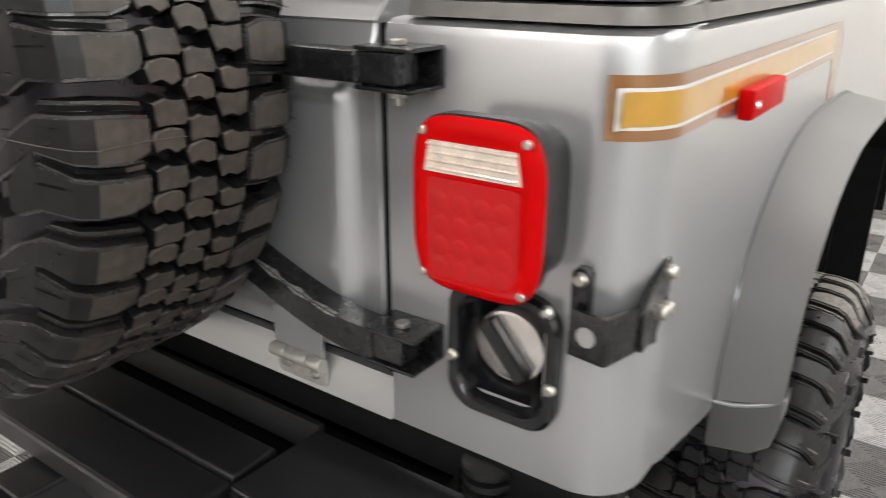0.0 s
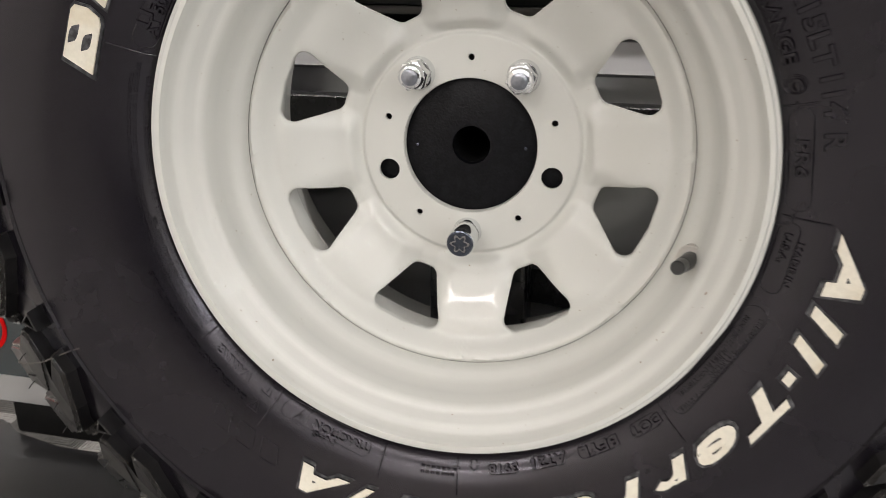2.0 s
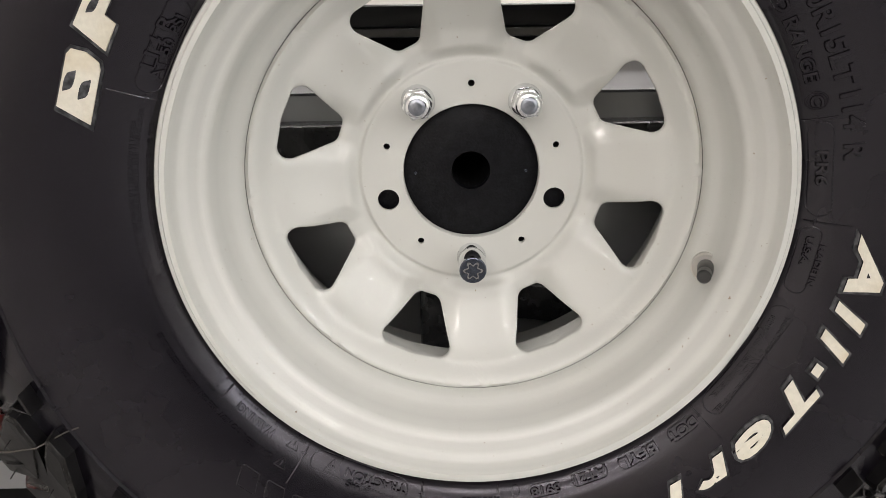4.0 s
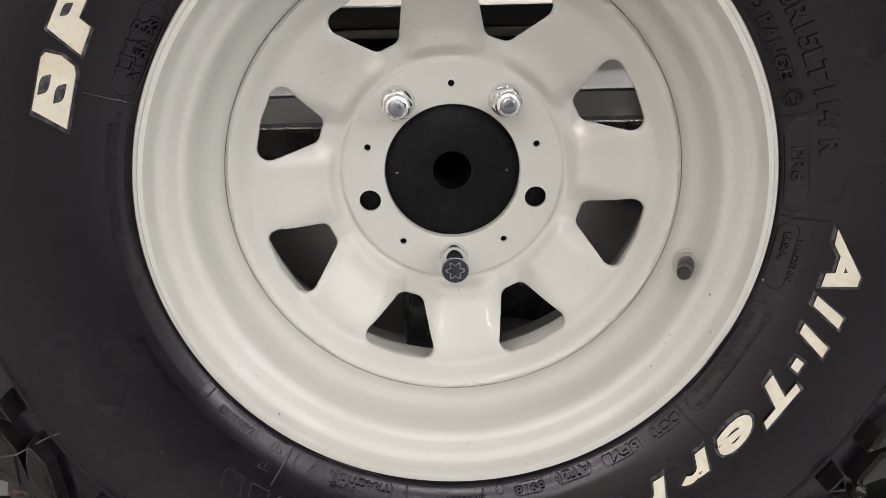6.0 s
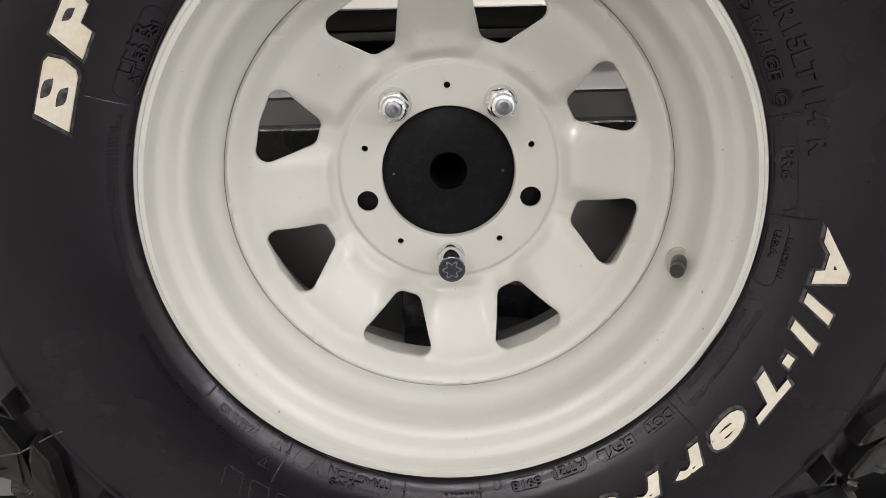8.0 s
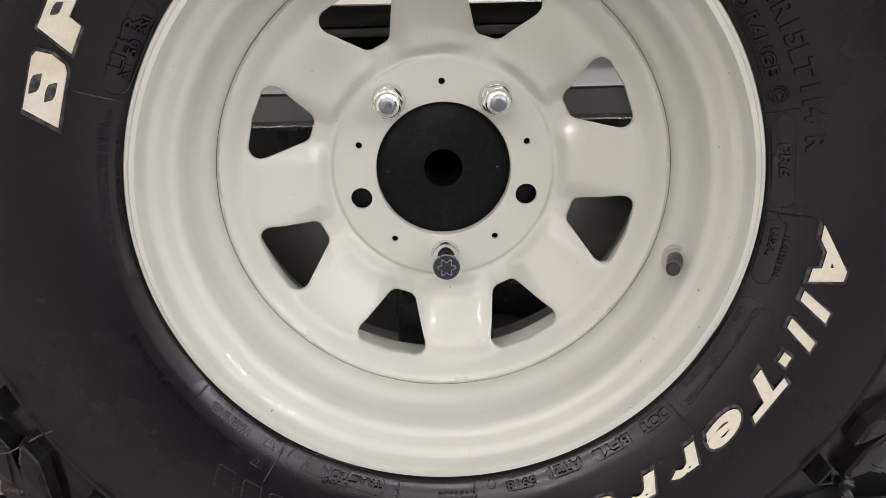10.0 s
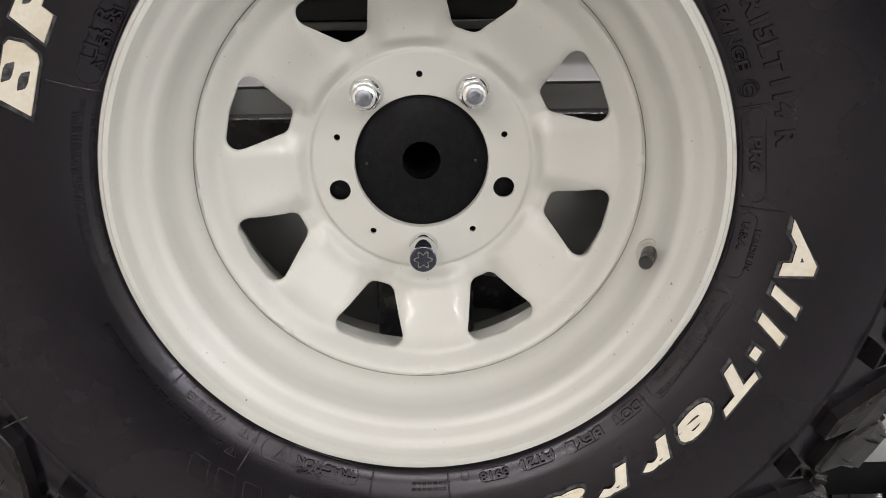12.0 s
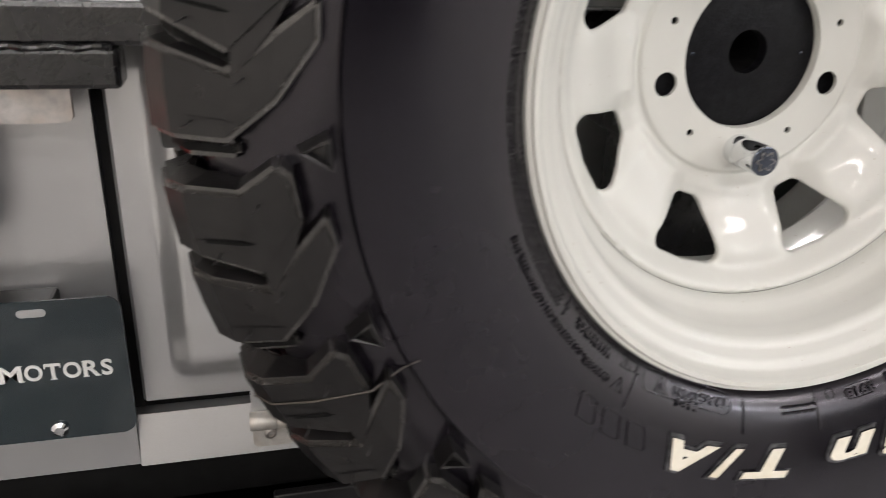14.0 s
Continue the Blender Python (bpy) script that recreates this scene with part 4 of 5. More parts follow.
def gate():
    """The tailgate: a flat frame with a raised middle panel and a rolled top."""
    bm = bmesh.new()
    half = [0.30, 0.40, 0.414, 0.4175, 0.421, 0.4245, 0.428, 0.4315, 0.435, 0.4385, 0.4620, 0.4650]
    xs = [-x for x in reversed(half)] + [-0.15, 0.0, 0.15] + half
    zs = [0.673, 0.676, 0.690, 0.697, 0.7005, 0.704, 0.7075, 0.711, 0.7145, 0.718, 0.722, 0.73, 0.76, 0.84, 0.92, 0.97, 0.985, 0.992, 0.999, 1.006, 1.02, 1.030, 1.036, 1.042, 1.048, 1.054, 1.0595, 1.0610, 1.0625, 1.0640, 1.0655, 1.078, 1.090, 1.092]

    def rise(v, lo, hi):
        v = min(1, max(0, (v - lo) / (hi - lo)))
        return v * v * (3 - 2 * v)

    def depth(x, z):
        panel = rise(0.4385 - abs(x), 0, 0.0245) * rise(z, 0.697, 0.722) * rise(1.008 - z, 0, 0.025)
        top = 1.1 * max(0.0, z - 1.0640) - 0.0025 * max(0.0, 1 - abs(z - 1.0620) / 0.0020) + (0.025 if z > 1.091 else 0)
        edge = 0.004 * (abs(x) > 0.4635) + 0.004 * (z < 0.675)
        roll = 0.0085 * rise(z, 1.026, 1.061)
        return BACK - 0.010 * rise(z, 1.006, 1.026) + roll - 0.002 - 0.016 * panel + top + edge

    grid = [[bm.verts.new((x, depth(x, z), z)) for z in zs] for x in xs]
    for a, b in zip(grid, grid[1:]):
        for k in range(len(zs) - 1):
            bm.faces.new((a[k], b[k], b[k + 1], a[k + 1]))
    for col in (grid[0], grid[-1]):
        back = [bm.verts.new((v.co.x, BACK + 0.05, v.co.z)) for v in col]
        for k in range(len(zs) - 1):
            bm.faces.new((col[k], col[k + 1], back[k + 1], back[k]))
    back = [bm.verts.new((col[0].co.x, BACK + 0.05, 0.673)) for col in grid]
    for a, b, c, d in zip(grid, grid[1:], back, back[1:]):
        bm.faces.new((a[0], b[0], d, c))
    return bm


tailgate = jeep_part("tailgate", gate(), SILVER, "silver tailgate with a raised middle panel", 30)
jeep_part("gate_seal", add_box(add_box(box((-0.4745, BACK + 0.008, 0.664), (-0.4655, BACK + 0.05, 1.06)), (0.4655, BACK + 0.004, 0.664), (0.4745, BACK + 0.05, 1.06)), (-0.4745, BACK + 0.022, 0.6555), (0.4745, BACK + 0.05, 0.6735)), DARK, "black rubber gate seal")

# gate hinges
for x in (0.328, -0.326):
    hinge = jeep_part("gate_hinge", prism(rounded(x - 0.042, 0.650, x + 0.042, 0.735, 0.006), BACK - 0.009, BACK - 0.0045), SILVER, "silver painted gate hinge")
    part("lower_leaf", prism(rounded(x - 0.042, 0.612, x + 0.042, 0.648, 0.006), BACK - 0.006, BACK - 0.001), KNUCKLE, hinge)
    for x0, x1 in ((-0.044, -0.019), (-0.0180, 0.0180), (0.019, 0.044)):
        part("knuckle", solid([(0.0085, x + x0), (0.0095, x + x0 + 0.002), (0.0095, x + x1 - 0.002), (0.0085, x + x1)], 20, "x", (0, BACK - 0.012, 0.647)), KNUCKLE, hinge, "bare zinc knuckle", 40)
    for dx, z in ((-0.025, 0.628), (0.025, 0.626), (0.025, 0.722), (-0.025, 0.722)):
        part("screw", solid([(0.0062, 0.0), (0.0062, -0.003), (0.0035, -0.005), (0.0030, -0.0035)], 16, centre=(x + dx, BACK - (0.0055 if z < 0.65 else 0.009), z)), RAW, hinge)

# tail lights
def tail_light(side):
    x0, x1, z0, z1 = 0.5560, 0.6960, 0.8270, 0.9940
    cx, cz = (x0 + x1) / 2, (z0 + z1) / 2

    def pillow(inset):
        """The lens's outline: a rectangle with round corners and bowed sides."""
        pts = []
        wide, tall = 0.0700 - inset, 0.0836 - inset
        for k in range(56):
            t = 2 * math.pi * k / 56
            c, n = math.cos(t), math.sin(t)
            u, v = math.copysign(abs(c) ** 0.46, c), math.copysign(abs(n) ** 0.46, n)
            pts.append((side * (cx + wide * u * (1.0 if v > 0 else 1 - 0.035 * v * v)), cz + tall * v))
        return pts

    light = jeep_part("tail_light", prism(pillow(0.010), 0.136, 0.189, "y", 0.003), PLASTIC, "square red tail light in a black housing")
    part("gasket", prism([(x, z + 0.0028) for x, z in pillow(0.0022)], 0.1275, 0.143), PLASTIC, light, "thin black gasket")
    bm = bmesh.new()
    loops = []
    for inset, y in ((0.0018, 0.1285), (0.0012, 0.1255), (0.0038, 0.1222), (0.010, 0.1195), (0.0150, 0.1190), (0.0165, 0.1195), (0.0180, 0.1203)):
        loops.append([bm.verts.new((x, y, z)) for x, z in pillow(inset)])
    n = len(loops[0])
    for a, b in zip(loops, loops[1:]):
        for k in range(n):
            bm.faces.new((a[k], a[(k + 1) % n], b[(k + 1) % n], b[k]))
    bm.faces.new(loops[-1])
    lens = part("lens", bm, RED, light, "glossy red lens", 40)
    bm = prism([(side * x, z) for x, z in ((0.5745, 0.9420), (0.6745, 0.9420), (0.6695, 0.9705), (0.5800, 0.9705))], 0.1188, 0.123)
    lamp = part("reverse_lens", bm, CLEAR, light, "clear reversing lens")
    bm = bmesh.new()
    for k in range(4):
        tube([(side * 0.5785, 0.1188, 0.9455 + 0.0072 * k), (side * 0.6705, 0.1188, 0.9455 + 0.0072 * k)], 0.0016, 8, bm)
    part("lens_rib", bm, CLEAR, lamp, "", 40)
    bm = prism(rounded(min(side * 0.578, side * 0.674), 0.8385, max(side * 0.578, side * 0.674), 0.9375, 0.006), 0.1192, 0.123)
    for i in range(4):
        for j in range(4):
            cx, cz = 0.592 + 0.0222 * i, 0.852 + 0.0210 * j
            solid([(0.0105, 0.1194), (0.0085, 0.1189), (0.005, 0.1186), (0.001, 0.1185)], 12, centre=(side * cx, 0, cz), bm=bm)
    part("lens_pattern", bm, RED_IN, light, "dark red ring pattern behind the lens", 40)
    for x in (0.5725, 0.6785):
        for z in (0.8430, 0.9780):
            part("screw", solid([(0.0042, 0.122), (0.0042, 0.1180), (0.0030, 0.1172)], 14, centre=(side * x, 0, z)), STEEL, light)
    return light


for side in (1, -1):
    tail_light(side)

# fuel filler
fx0, fx1, fz0, fz1 = 0.560, 0.689, 0.665, 0.815
fout, fin = rounded(fx0, fz0, fx1, fz1, 0.034, 8), rounded(fx0 + 0.016, fz0 + 0.018, fx1 - 0.016, fz1 - 0.014, 0.028, 8)
bm = bmesh.new()
loops = [[bm.verts.new((x, y, z)) for x, z in loop] for loop, y in ((fout, BACK - 0.0005), (fout, BACK - 0.010), (rounded(fx0 + 0.004, fz0 + 0.004, fx1 - 0.004, fz1 - 0.004, 0.032, 8), BACK - 0.014), (rounded(fx0 + 0.012, fz0 + 0.013, fx1 - 0.012, fz1 - 0.011, 0.029, 8), BACK - 0.013), (fin, BACK - 0.006), (rounded(fx0 + 0.020, fz0 + 0.028, fx1 - 0.020, fz1 - 0.018, 0.026, 8), BACK + 0.030), (rounded(fx0 + 0.028, fz0 + 0.036, fx1 - 0.028, fz1 - 0.026, 0.022, 8), BACK + 0.044), (rounded(fx0 + 0.05, fz0 + 0.06, fx1 - 0.05, fz1 - 0.05, 0.01, 8), BACK + 0.045))]
n = len(loops[0])
for a, b in zip(loops, loops[1:]):
    for k in range(n):
        bm.faces.new((a[k], a[(k + 1) % n], b[(k + 1) % n], b[k]))
bm.faces.new(loops[-1])
filler = jeep_part("fuel_filler", bm, GLOSS, "black plastic fuel filler surround with a metal cap", 40)
cap_at = Vector((0.6185, 0.036, 0.737))
cap = part("fuel_cap", solid([(0.0415, BACK + 0.006), (0.0415, BACK - 0.014), (0.040, BACK - 0.0165), (0.0355, BACK - 0.0175)], 48, centre=cap_at), CAP, filler, "bright zinc fuel cap", 35)
grip = box((-0.038, BACK - 0.034, -0.0085), (0.038, BACK - 0.017, 0.0085), 0.004)
bmesh.ops.transform(grip, matrix=Matrix.Translation(cap_at) @ Matrix.Rotation(radians(50), 4, "Y"), verts=grip.verts)
part("cap_grip", grip, PLASTIC, cap, "black grip bar across the cap")
for x, z in ((0.568, 0.727), (0.683, 0.723), (0.676, 0.806)):
    part("screw", solid([(0.0068, BACK - 0.012), (0.0068, BACK - 0.016), (0.004, BACK - 0.0185)], 16, centre=(x, 0, z)), STEEL, filler)

# bracket on the corner
bracket = jeep_part("corner_bracket", prism([(0.704, 0.166), (0.742, 0.160), (0.745, 0.163), (0.7635, 0.236), (0.7605, 0.237), (0.741, 0.1645), (0.704, 0.1700)], 0.775, 0.822, "z", 0.001), BLACK, "black bent steel bracket on the rear corner", 30)
part("left_ear", prism([(0.699, 0.792), (0.717, 0.792), (0.717, 0.852), (0.713, 0.858), (0.703, 0.858), (0.699, 0.852)], 0.176, 0.1895, "y", 0.002), BLACK, bracket)
part("right_ear", prism([(0.188, 0.8205), (0.225, 0.8205), (0.262, 0.800), (0.262, 0.848), (0.256, 0.858), (0.246, 0.858)], 0.757, 0.7635, "x", 0.001), BLACK, bracket)
part("web", prism([(0.206, 0.776), (0.236, 0.776), (0.262, 0.799), (0.262, 0.823), (0.206, 0.822)], 0.757, 0.7615, "x", 0.001), BLACK, bracket)
hole_bm = solid([(0.0100, -0.0005), (0.0100, 0.0005)], 20)
bmesh.ops.transform(hole_bm, matrix=Matrix.Translation((0.723, 0.1624, 0.799)) @ Matrix.Rotation(radians(-9), 4, "Z"), verts=hole_bm.verts)
part("bright_hole", hole_bm, SILVER, bracket, "bolt hole that shows the silver body")
for x, y, z in ((0.708, 0.178, 0.848),):
    part("bolt", solid([(0.0075, y + 0.003), (0.0075, y - 0.004), (0.005, y - 0.007)], 16, centre=(x, 0, z)), STEEL, bracket)
for y, z in ((0.252, 0.844), (0.252, 0.806), (0.236, 0.808)):
    part("bolt", solid([(0.0075, 0.760), (0.0075, 0.769), (0.005, 0.772)], 16, "x", (0, y, z)), STEEL, bracket)


# stripes round the corner
def stripe(z0, z1, start, end, off, mat, name, parent):
    bm = bmesh.new()
    pts = [p for p in corner_path(1, 1.20, off, 16) if p[1] < end]
    pts = [(start, BACK - off)] + [p for p in pts if p[0] > start + 0.002]
    a = [bm.verts.new((x, y, z0)) for x, y in pts]
    b = [bm.verts.new((x, y, z1)) for x, y in pts]
    for k in range(len(pts) - 1):
        bm.faces.new((a[k], a[k + 1], b[k + 1], b[k]))
    return part(name, bm, mat, parent, smooth=40)


decal = jeep_part("side_stripe", prism([(0.80, 0.972), (0.98, 0.972), (0.995, 0.955), (1.00, 0.900), (1.06, 0.900), (1.06, 0.985), (1.045, 1.012), (1.02, 1.0295), (0.80, 1.0295)], SIDE_X + 0.0003, SIDE_X + 0.0008, "x"), BROWN, "gold and brown stripe decal round the rear corner")
stripe(0.9735, 1.0295, 0.7140, 1.00, 0.0012, BROWN, "brown_border", decal)
stripe(0.9830, 1.0190, 0.7230, 1.00, 0.0018, WHITE, "white_line", decal)
stripe(0.9862, 1.0158, 0.7290, 1.00, 0.0024, GOLD, "gold_band", decal)
marker = jeep_part("side_marker", box((SIDE_X + 0.002, 0.418, 0.961), (SIDE_X + 0.020, 0.560, 0.994), 0.004), RED, "red side marker lamp")
part("screw", solid([(0.005, SIDE_X + 0.021), (0.004, SIDE_X + 0.0235)], 14, "x", (0, 0.428, 0.978)), CHROME, marker)


# wheel arch flare
def flare(side):
    inner = [(0.522, 0.566), (0.534, 0.640), (0.560, 0.715), (0.610, 0.785), (0.690, 0.845), (0.800, 0.882), (0.92, 0.894)]
    inner += [(2 * AXLE_Y - y, z) for y, z in reversed(inner)]
    outer = [(0.516, 0.592), (0.525, 0.655), (0.547, 0.718), (0.596, 0.780), (0.676, 0.832), (0.790, 0.864), (0.91, 0.874)]
    outer += [(2 * AXLE_Y - y, z) for y, z in reversed(outer)]

    def smoothed(pts):
        out = []
        for i in range(len(pts) - 1):
            p = [Vector(pts[max(0, i - 1)]), Vector(pts[i]), Vector(pts[i + 1]), Vector(pts[min(len(pts) - 1, i + 2)])]
            for k in range(4):
                t = k / 4
                out.append(0.5 * (2 * p[1] + (p[2] - p[0]) * t + (2 * p[0] - 5 * p[1] + 4 * p[2] - p[3]) * t * t + (3 * p[1] - p[0] - 3 * p[2] + p[3]) * t ** 3))
        return out + [Vector(pts[-1])]

    bm = bmesh.new()
    rows = []
    for a, b in zip(smoothed(inner), smoothed(outer)):
        row = []
        for f, x in ((0.0, -0.002), (0.1, 0.010), (0.25, 0.028), (0.5, 0.050), (0.8, 0.074), (0.95, 0.084), (1.0, 0.087)):
            p = a + (b - a) * f
            row.append(bm.verts.new((side * (SIDE_X + x), p.x, p.y)))
        p = b + (Vector((AXLE_Y, 0.40)) - b).normalized() * 0.016
        row.append(bm.verts.new((side * (SIDE_X + 0.082), p.x, p.y)))
        row.append(bm.verts.new((side * (SIDE_X + 0.0), p.x, p.y)))
        rows.append(row)
    for a, b in zip(rows, rows[1:]):
        for k in range(len(a) - 1):
            bm.faces.new((a[k], b[k], b[k + 1], a[k + 1]))
    ob = jeep_part("wheel_arch_flare", bm, FLARE, "wide silver wheel arch flare with its shade in the paint colour", 45)
    # Black sheet under the flare, added to give the arch its shade.
    arch_shade = bmesh.new()
    rows = []
    for b in smoothed(outer):
        p = b + (Vector((AXLE_Y, 0.40)) - b).normalized() * 0.0185
        rows.append([arch_shade.verts.new((side * x, p.x, p.y)) for x in (0.752, SIDE_X + 0.081)])
    for a, b in zip(rows, rows[1:]):
        arch_shade.faces.new((a[0], b[0], b[1], a[1]))
    part("arch_shade", arch_shade, DARK, ob, "black sheet that puts the arch's shade under the flare")
    # Another added black panel, closing the arch's far end in darkness.
    part("arch_dark_panel", box((min(side * 0.753, side * 0.828), 1.478, 0.28), (max(side * 0.753, side * 0.828), 1.486, 0.80), 0.002), DARK, ob, "black panel added to darken the front of the arch")
    # Dark bead drawn for the soft shadow where flare meets flank.
    part("edge_shadow", tube([(side * (SIDE_X + 0.001), p.x, p.y) for p in smoothed(inner)], 0.0035, 8), FLARE_END, ob, "dark bead drawn as the soft shadow at the flare's edge")
    tip = [(side * x, z) for x, z in ((0.756, 0.490), (0.815, 0.500), (0.838, 0.518), (0.846, 0.560), (0.847, 0.596), (0.805, 0.572), (0.756, 0.563))]
    part("flare_end", prism(tip, 0.5200, 0.5650, "y", 0.005), FLARE_END, ob, "grey end piece of the flare", 40)
    # Thin silver bead that draws the highlight along the joint.
    part("joint_highlight", tube([(side * x, 0.5210, z) for x, z in ((0.757, 0.563), (0.785, 0.566), (0.805, 0.572), (0.828, 0.582), (0.846, 0.597))], 0.0035, 8), SILVER, ob, "bright silver bead drawn as the joint's highlight", 60)
    return ob


for side in (1, -1):
    flare(side)


# top rails over the tub
def rail(z0, z1, off, reach, lo, name, mat, label):
    pts = [p for p in corner_path(1, reach, off) if p[0] >= lo or p[1] > 0.3]
    pts = [(lo, BACK - off)] + [p for p in pts if p[0] > lo]
    bm = bmesh.new()
    rows = []
    for x, y in pts:
        d = Vector((-1, 0)) if y > BACK + CORNER else Vector((0, 1))
        rows.append([bm.verts.new((x, y, z0)), bm.verts.new((x + 0.002 * d.x, y + 0.002 * d.y, z1)), bm.verts.new((x + 0.05 * d.x, y + 0.05 * d.y, z1 + 0.006)), bm.verts.new((x + 0.05 * d.x, y + 0.05 * d.y, z0))])
    for a, b in zip(rows, rows[1:]):
        for k in range(4):
            bm.faces.new((a[k], a[(k + 1) % 4], b[(k + 1) % 4], b[k]))
    bm.faces.new(rows[0])
    bm.faces.new(rows[-1])
    return jeep_part(name, bm, mat, label, 30)


rail(1.0685, 1.083, -0.004, 2.3, 0.500, "tub_rail", RAIL, "grey-bronze rail along the top of the tub")
rail(1.087, 1.104, -0.010, 2.3, 0.500, "top_rail", PLASTIC, "black rail for the soft top")
jeep_part("top_seal", box((-0.46, BACK + 0.044, 1.086), (0.462, BACK + 0.075, 1.1115), 0.003), DARK, "black rubber seal on the tailgate")
jeep_part("top_strip", box((-0.46, BACK + 0.036, 1.1120), (0.462, BACK + 0.070, 1.1200), 0.002), RAIL, "grey metal strip above the tailgate")
jeep_part("gate_top_bar", box((-0.46, BACK + 0.038, 1.1205), (0.462, BACK + 0.072, 1.143), 0.004), PLASTIC, "black soft top bar above the tailgate")

# body mounts under the sill
for x in (0.60,):
    bm = bmesh.new()
    for k in range(4):
        solid([(0.026, 0.528 + 0.016 * k), (0.031, 0.533 + 0.016 * k), (0.031, 0.541 + 0.016 * k), (0.026, 0.540 + 0.016 * k)], 28, "z", (x, 0.205, 0), bm)
    jeep_part("body_mount", bm, PLASTIC, "stacked black rubber body mount rings", 40)

# rear wheels
rear_bm = carcass()
rear_mesh = mesh_of("rear_tyre", rear_bm, 40)
joined = bmesh.new()
joined.from_mesh(rear_mesh)
sides = len(rear_mesh.polygons)
for mesh, _, m in tread_places():
    old = len(joined.verts)
    joined.from_mesh(mesh)
    joined.verts.ensure_lookup_table()
    for v in joined.verts[old:]:
        v.co = m @ v.co
rear_mesh = mesh_of("rear_tyre", joined, 40)
rear_mesh.materials.clear()
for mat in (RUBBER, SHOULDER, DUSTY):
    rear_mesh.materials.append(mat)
# Lug tops get the dusty, lit colour; their walls the shaded copy.
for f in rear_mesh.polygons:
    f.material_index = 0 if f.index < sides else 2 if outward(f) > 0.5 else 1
for side in (1, -1):
    turn = Matrix.Translation((side * 0.742, 0.122, AXLE_Z)) @ Matrix.Rotation(radians(90 * side), 4, "Z")
    wheel = part_of("rear_wheel", rear_mesh, None, jeep, "black all-terrain rear tyre on a white rim", None, turn)
    # Added black disc: hides the white rim where shade lies under the body.
    part("dark_rim_back", solid([(0.205, 0.080), (0.205, 0.102), (0.16, 0.112)], 48), DARK, wheel, "black disc added to darken the rim's inner side")
    bm = lathe([(r, y + 0.058) for r, y in BARREL[:21]], 96)[0]
    part("rim", bm, ENAMEL, wheel, "white rim", 50)
    part("disc", solid([(0.172, 0.030), (0.09, 0.040), (0.08, 0.050)], 64), ENAMEL, wheel, "white disc", 40)
    for a in (160.0, 153.5, 147.0, 138.5, 132.0, 125.0, 118.0):
        bm = bmesh.new()
        quad = ((a - 2.6, 0.2490), (a + 2.2, 0.2490), (a + 3.0, 0.2740), (a - 1.8, 0.2740))
        top = [bm.verts.new(on_wheel(b, r, sidewall(r) - 0.0025)) for b, r in quad]
        low = [bm.verts.new(on_wheel(b, r, sidewall(r) + 0.002)) for b, r in quad]
        bm.faces.new(top)
        for k in range(4):
            bm.faces.new((top[k], top[(k + 1) % 4], low[(k + 1) % 4], low[k]))
        part("white_letter", bm, LETTER, wheel, "cream raised lettering")


# ---- the rear bumper ----
bumper = thing("rear_bumper", "heavy black powder-coated steel rear bumper with angled ends", "bumper", NEARER)
plan = [(0.350, 0.032), (0.580, 0.029), (0.736, 0.116), (0.752, 0.222), (0.70, 0.226), (0.66, 0.190), (0.580, 0.173), (0.354, 0.182)]
for side in (1, -1):
    bm = bmesh.new()
    top = [bm.verts.new((side * x, y, 0.550)) for x, y in plan]
    low = [bm.verts.new((side * x * 0.985, y + 0.016, 0.395)) for x, y in plan]
    bm.faces.new(top)
    bm.faces.new(low)
    for k in range(len(plan)):
        bm.faces.new((top[k], top[(k + 1) % len(plan)], low[(k + 1) % len(plan)], low[k]))
    bmesh.ops.bevel(bm, geom=list(bm.edges), offset=0.006, segments=3, affect="EDGES")
    part("bumper_end", bm, POWDER, bumper, "angled end plate of the bumper")
part("centre_beam", box((-0.346, 0.046, 0.490), (0.346, 0.117, 0.551), 0.005, 3), POWDER, bumper)
part("centre_step", prism([(-0.342, -0.043), (0.345, -0.043), (0.345, 0.0450), (-0.342, 0.0450)], 0.506, 0.546, "z", 0.006), POWDER, bumper, "lower step in front of the beam")
bm = bmesh.new()
add_box(bm, (0.040, -0.092, 0.432), (0.112, 0.046, 0.439), 0.001)
add_box(bm, (0.040, -0.092, 0.494), (0.112, 0.046, 0.501), 0.001)
add_box(bm, (0.040, -0.092, 0.4395), (0.047, 0.046, 0.4935), 0.001)
add_box(bm, (0.105, -0.092, 0.4395), (0.112, 0.046, 0.4935), 0.001)
part("back_rail", box((-0.352, 0.183, 0.500), (0.352, 0.194, 0.549), 0.002), POWDER, bumper)
receiver = part("hitch_receiver", bm, POWDER, bumper, "square black hitch receiver")
# Black disc on the tube's side, a hole's shade without the hole.
part("pin_hole_disc", solid([(0.0085, 0.1122), (0.0085, 0.1126)], 18, "x", (0, -0.078, 0.467)), DARK, receiver)
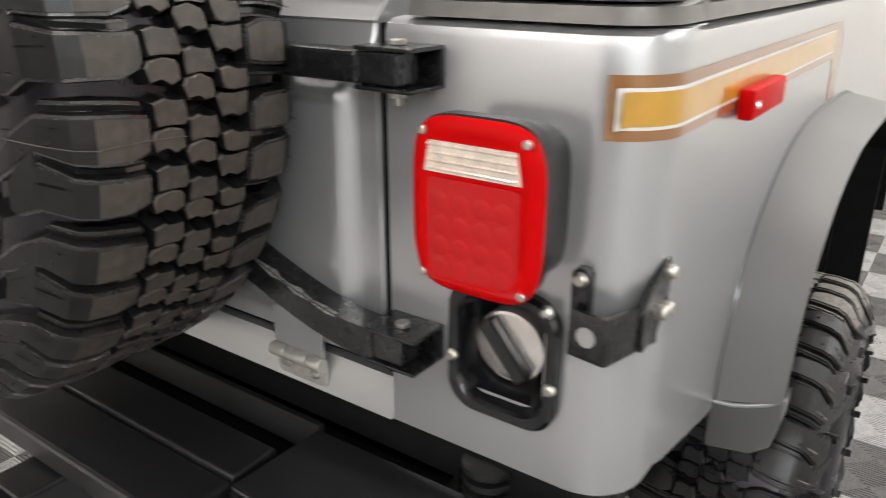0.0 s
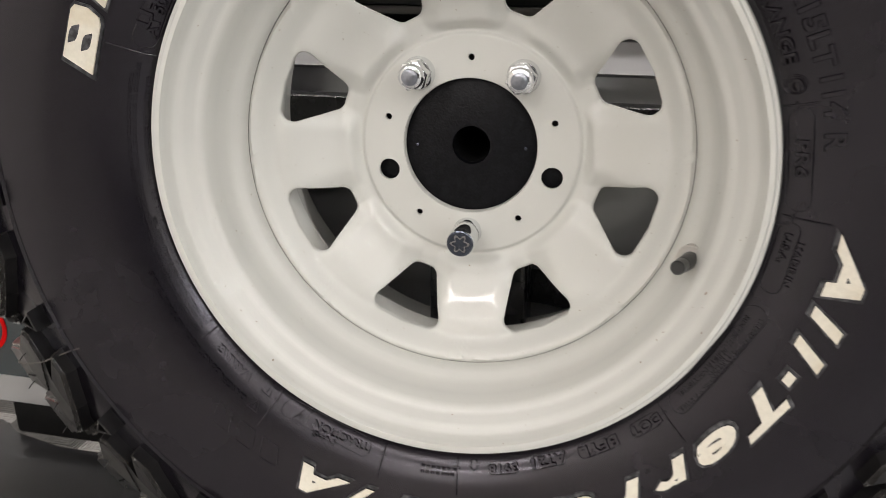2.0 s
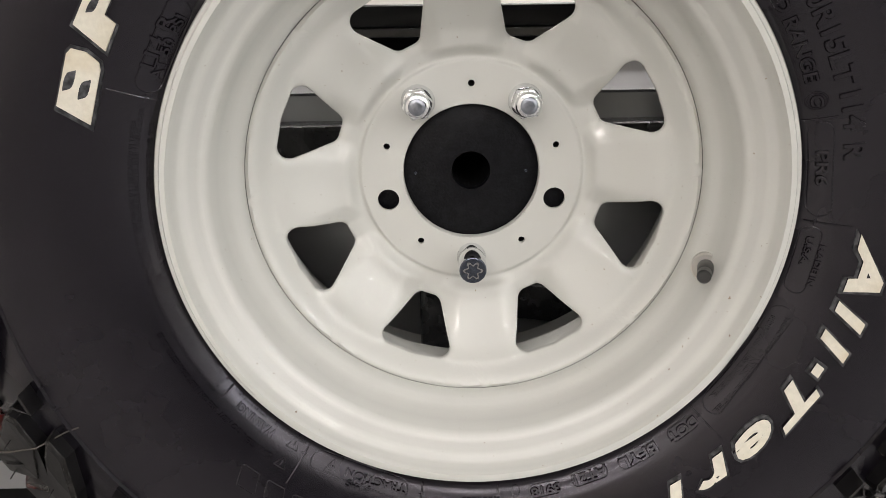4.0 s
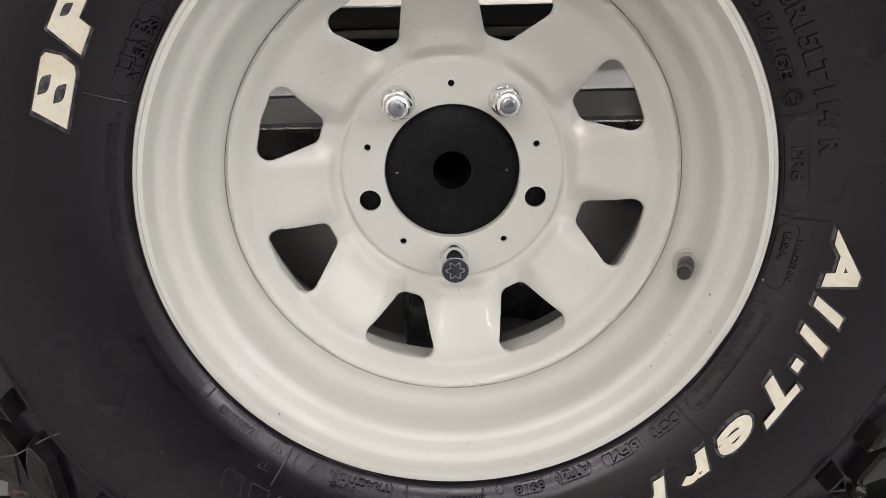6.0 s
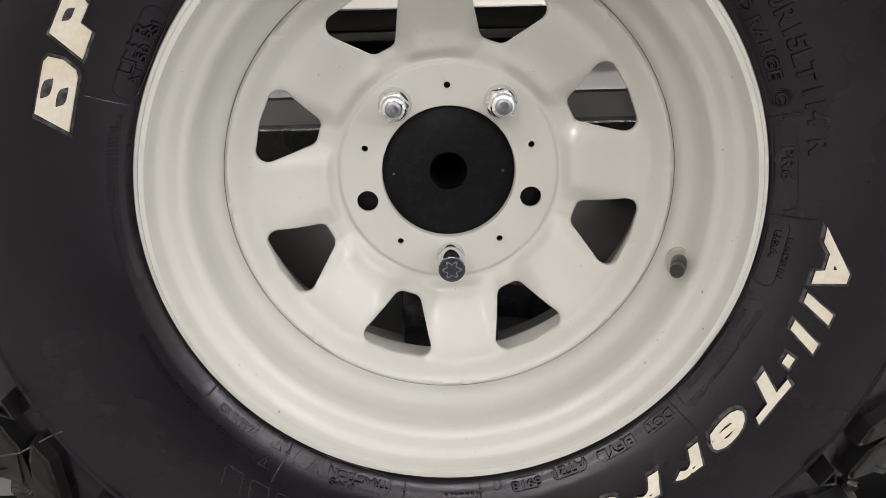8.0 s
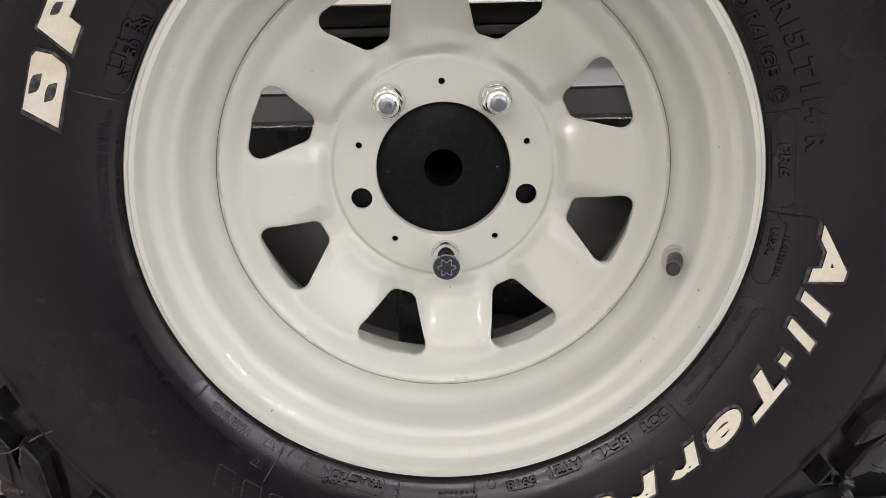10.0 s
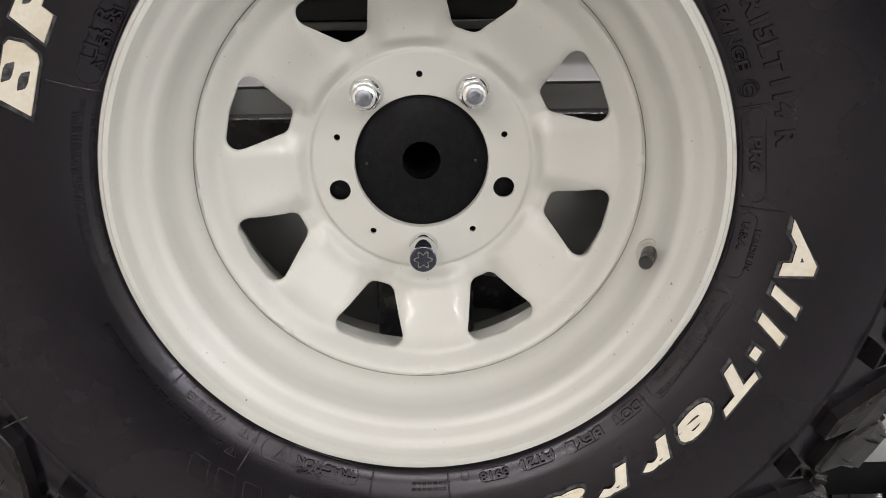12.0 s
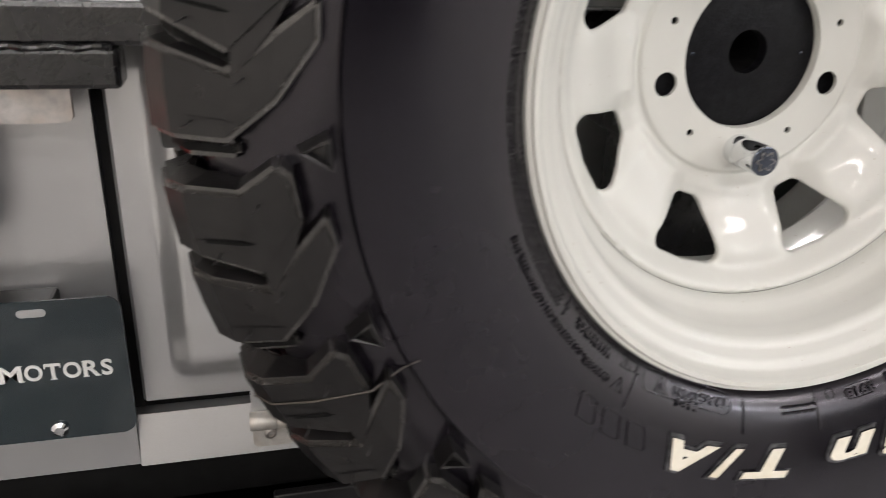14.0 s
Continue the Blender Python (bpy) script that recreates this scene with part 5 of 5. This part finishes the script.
for sx in (-0.400, 0.400):
    shackle = thing("shackle", "black bow shackle with a bright pin on the bumper", "shackle", (sx, -0.026, 0.537), group="bumper shackles")
    part("mount_tab", box((-0.010, -0.036, -0.022), (0.010, 0.045, 0.012), 0.004), POWDER, shackle)
    path = [(-0.030, -0.022, 0.0), (-0.034, -0.030, -0.024), (-0.036, -0.036, -0.042), (-0.027, -0.041, -0.060), (0.0, -0.044, -0.068), (0.027, -0.041, -0.060), (0.036, -0.036, -0.042), (0.034, -0.030, -0.024), (0.030, -0.022, 0.0)]
    part("bow", tube(path, 0.0140, 14), GLOSS, shackle, "glossy black bow", 60)
    for ex in (-0.030, 0.030):
        part("ear", solid([(0.023, ex - 0.014), (0.029, ex - 0.008), (0.029, ex + 0.008), (0.023, ex + 0.014)], 28, "x", (0, -0.020, 0)), GLOSS, shackle, "", 40)
    pin = part("pin", solid([(0.0110, -0.078), (0.0130, -0.074), (0.0130, -0.046), (0.0105, -0.044), (0.0105, 0.046), (0.009, 0.048)], 24, "x", (0, -0.020, 0)), STEEL, shackle, "bright zinc pin", 40)
    part("pin_eye", prism(rounded(-0.034, -0.007, -0.006, 0.007, 0.006), -0.090, -0.077, "x", 0.002), STEEL, pin)

# ---- the number plate ----
plate = thing("licence_plate", "dark green dealer plate with white capitals on the rear panel", "licence plate", NEARER)
part("plate", prism(rounded(-0.768, 0.671, -0.466, 0.805, 0.012), 0.149, 0.151), GREEN, plate)
part("plate_holder", box((-0.70, 0.151, 0.69), (-0.52, 0.189, 0.80), 0.003), PLASTIC, plate, "black plastic plate holder")
for ch, x, wide in (("M", -0.5580, 0.0174), ("O", -0.5406, 0.0141), ("T", -0.5256, 0.0128), ("O", -0.5107, 0.0141), ("R", -0.4956, 0.0130), ("S", -0.4833, 0.0091)):
    word = fitted(ch, wide, 0.0155, bold=0.022)
    for v in word.vertices:
        v.co = Vector((v.co.x + x, 0.1486 - 0.01 * v.co.z, v.co.y + 0.7315))
    capital = part_of("print", word, PRINT, plate, "white serif capital")
    feet = bmesh.new()
    for fx, fz, w in {"M": ((-0.43, 0, 0.28), (0.43, 0, 0.28), (-0.46, 1, 0.22), (0.46, 1, 0.22)), "T": ((0.0, 0, 0.44),), "R": ((-0.36, 0, 0.36), (-0.40, 1, 0.26), (0.44, 0, 0.22))}.get(ch, ()):
        z = 0.7315 + 0.0148 * fz
        add_box(feet, (x + wide * (fx - w / 2), 0.1481, z), (x + wide * (fx + w / 2), 0.1485, z + 0.0008))
    for sx in (-1, 1) if ch == "T" else ():
        add_box(feet, (x + sx * wide * 0.47 - 0.0005, 0.1481, 0.7425), (x + sx * wide * 0.47 + 0.0005, 0.1485, 0.7462))
    if feet.faces:
        part("serif", feet, PRINT, capital)
part("print_bar", box((-0.735, 0.1482, 0.7300), (-0.675, 0.1488, 0.7450)), PRINT, plate)
arc = [(-0.632 + r * math.cos(radians(t)), 0.738 + r * math.sin(radians(t))) for r, span in ((0.036, range(-60, 61, 10)), (0.030, range(60, -61, -10))) for t in span]
part("red_mark", prism(arc, 0.1482, 0.1488), RED, plate, "thin red arc printed on the plate")
for x, z in ((-0.528, 0.682), (-0.720, 0.682), (-0.720, 0.796)):
    part("bolt", solid([(0.007, 0.1495), (0.007, 0.1465), (0.004, 0.144)], 16, centre=(x, 0, z)), CHROME, plate)
part("slot", prism(rounded(-0.545, 0.791, -0.523, 0.798, 0.0034), 0.1484, 0.1490), SILVER, plate)

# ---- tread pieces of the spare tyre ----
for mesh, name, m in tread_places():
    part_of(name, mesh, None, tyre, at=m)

# ---- floor tiles ----
T = 0.305
TX, TY = X0 - 0.1015, -0.863


def tile_mesh(mat):
    """A floor tile with four fields of square ribs, one inside the other."""
    bm = bmesh.new()
    add_box(bm, (0.0015, 0.0015, -0.019), (T - 0.0015, T - 0.0015, -0.005))
    half, rings = T / 4, 7
    for cx in (half, 3 * half):
        for cy in (half, 3 * half):
            for k in range(rings):
                out = half * (k + 0.85) / rings
                inn = out - 0.55 * half / rings
                for lo, hi in (((-out, -out), (out, -inn)), ((-out, inn), (out, out)), ((-out, -inn), (-inn, inn)), ((inn, -inn), (out, inn))):
                    add_box(bm, (cx + lo[0], cy + lo[1], -0.0055), (cx + hi[0], cy + hi[1], 0.0))
    mesh = mesh_of("floor_tile", bm)
    mesh.materials.append(mat)
    return mesh


TILES = [tile_mesh(TILE_L), tile_mesh(TILE_D)]
for i in range(13):
    for j in range(22):
        part_of("floor_tile", TILES[(i + j) % 2], None, part_floor, at=Matrix.Translation((TX + i * T, TY + j * T, FLOOR)))

# the rest of the floor, too far off to tell its tiles' ribs apart
verts, faces, shades = [], [], []
for i in range(-1, 26):
    for j in range(-22, 22):
        if 0 <= i < 13 and j >= 0:
            continue
        x, y, k = TX + i * T, TY + j * T, len(verts)
        if x + T > X1 or y < Y0:
            continue
        for z in (-0.019, 0.0):
            verts += [(x + u, y + v, FLOOR + z) for u, v in ((0.002, 0.002), (T - 0.002, 0.002), (T - 0.002, T - 0.002), (0.002, T - 0.002))]
        faces += [(k + 4, k + 5, k + 6, k + 7)] + [(k + n, k + (n + 1) % 4, k + 4 + (n + 1) % 4, k + 4 + n) for n in range(4)]
        shades += [(i + j) % 2] * 5
mesh = bpy.data.meshes.new("far_tiles")
mesh.from_pydata(verts, [], faces)
for mat in (TILE_L, TILE_D):
    mesh.materials.append(mat)
for f, shade in zip(mesh.polygons, shades):
    f.material_index = shade
tagged(part_of("far_tiles", mesh, None, part_floor), kind="stuff")
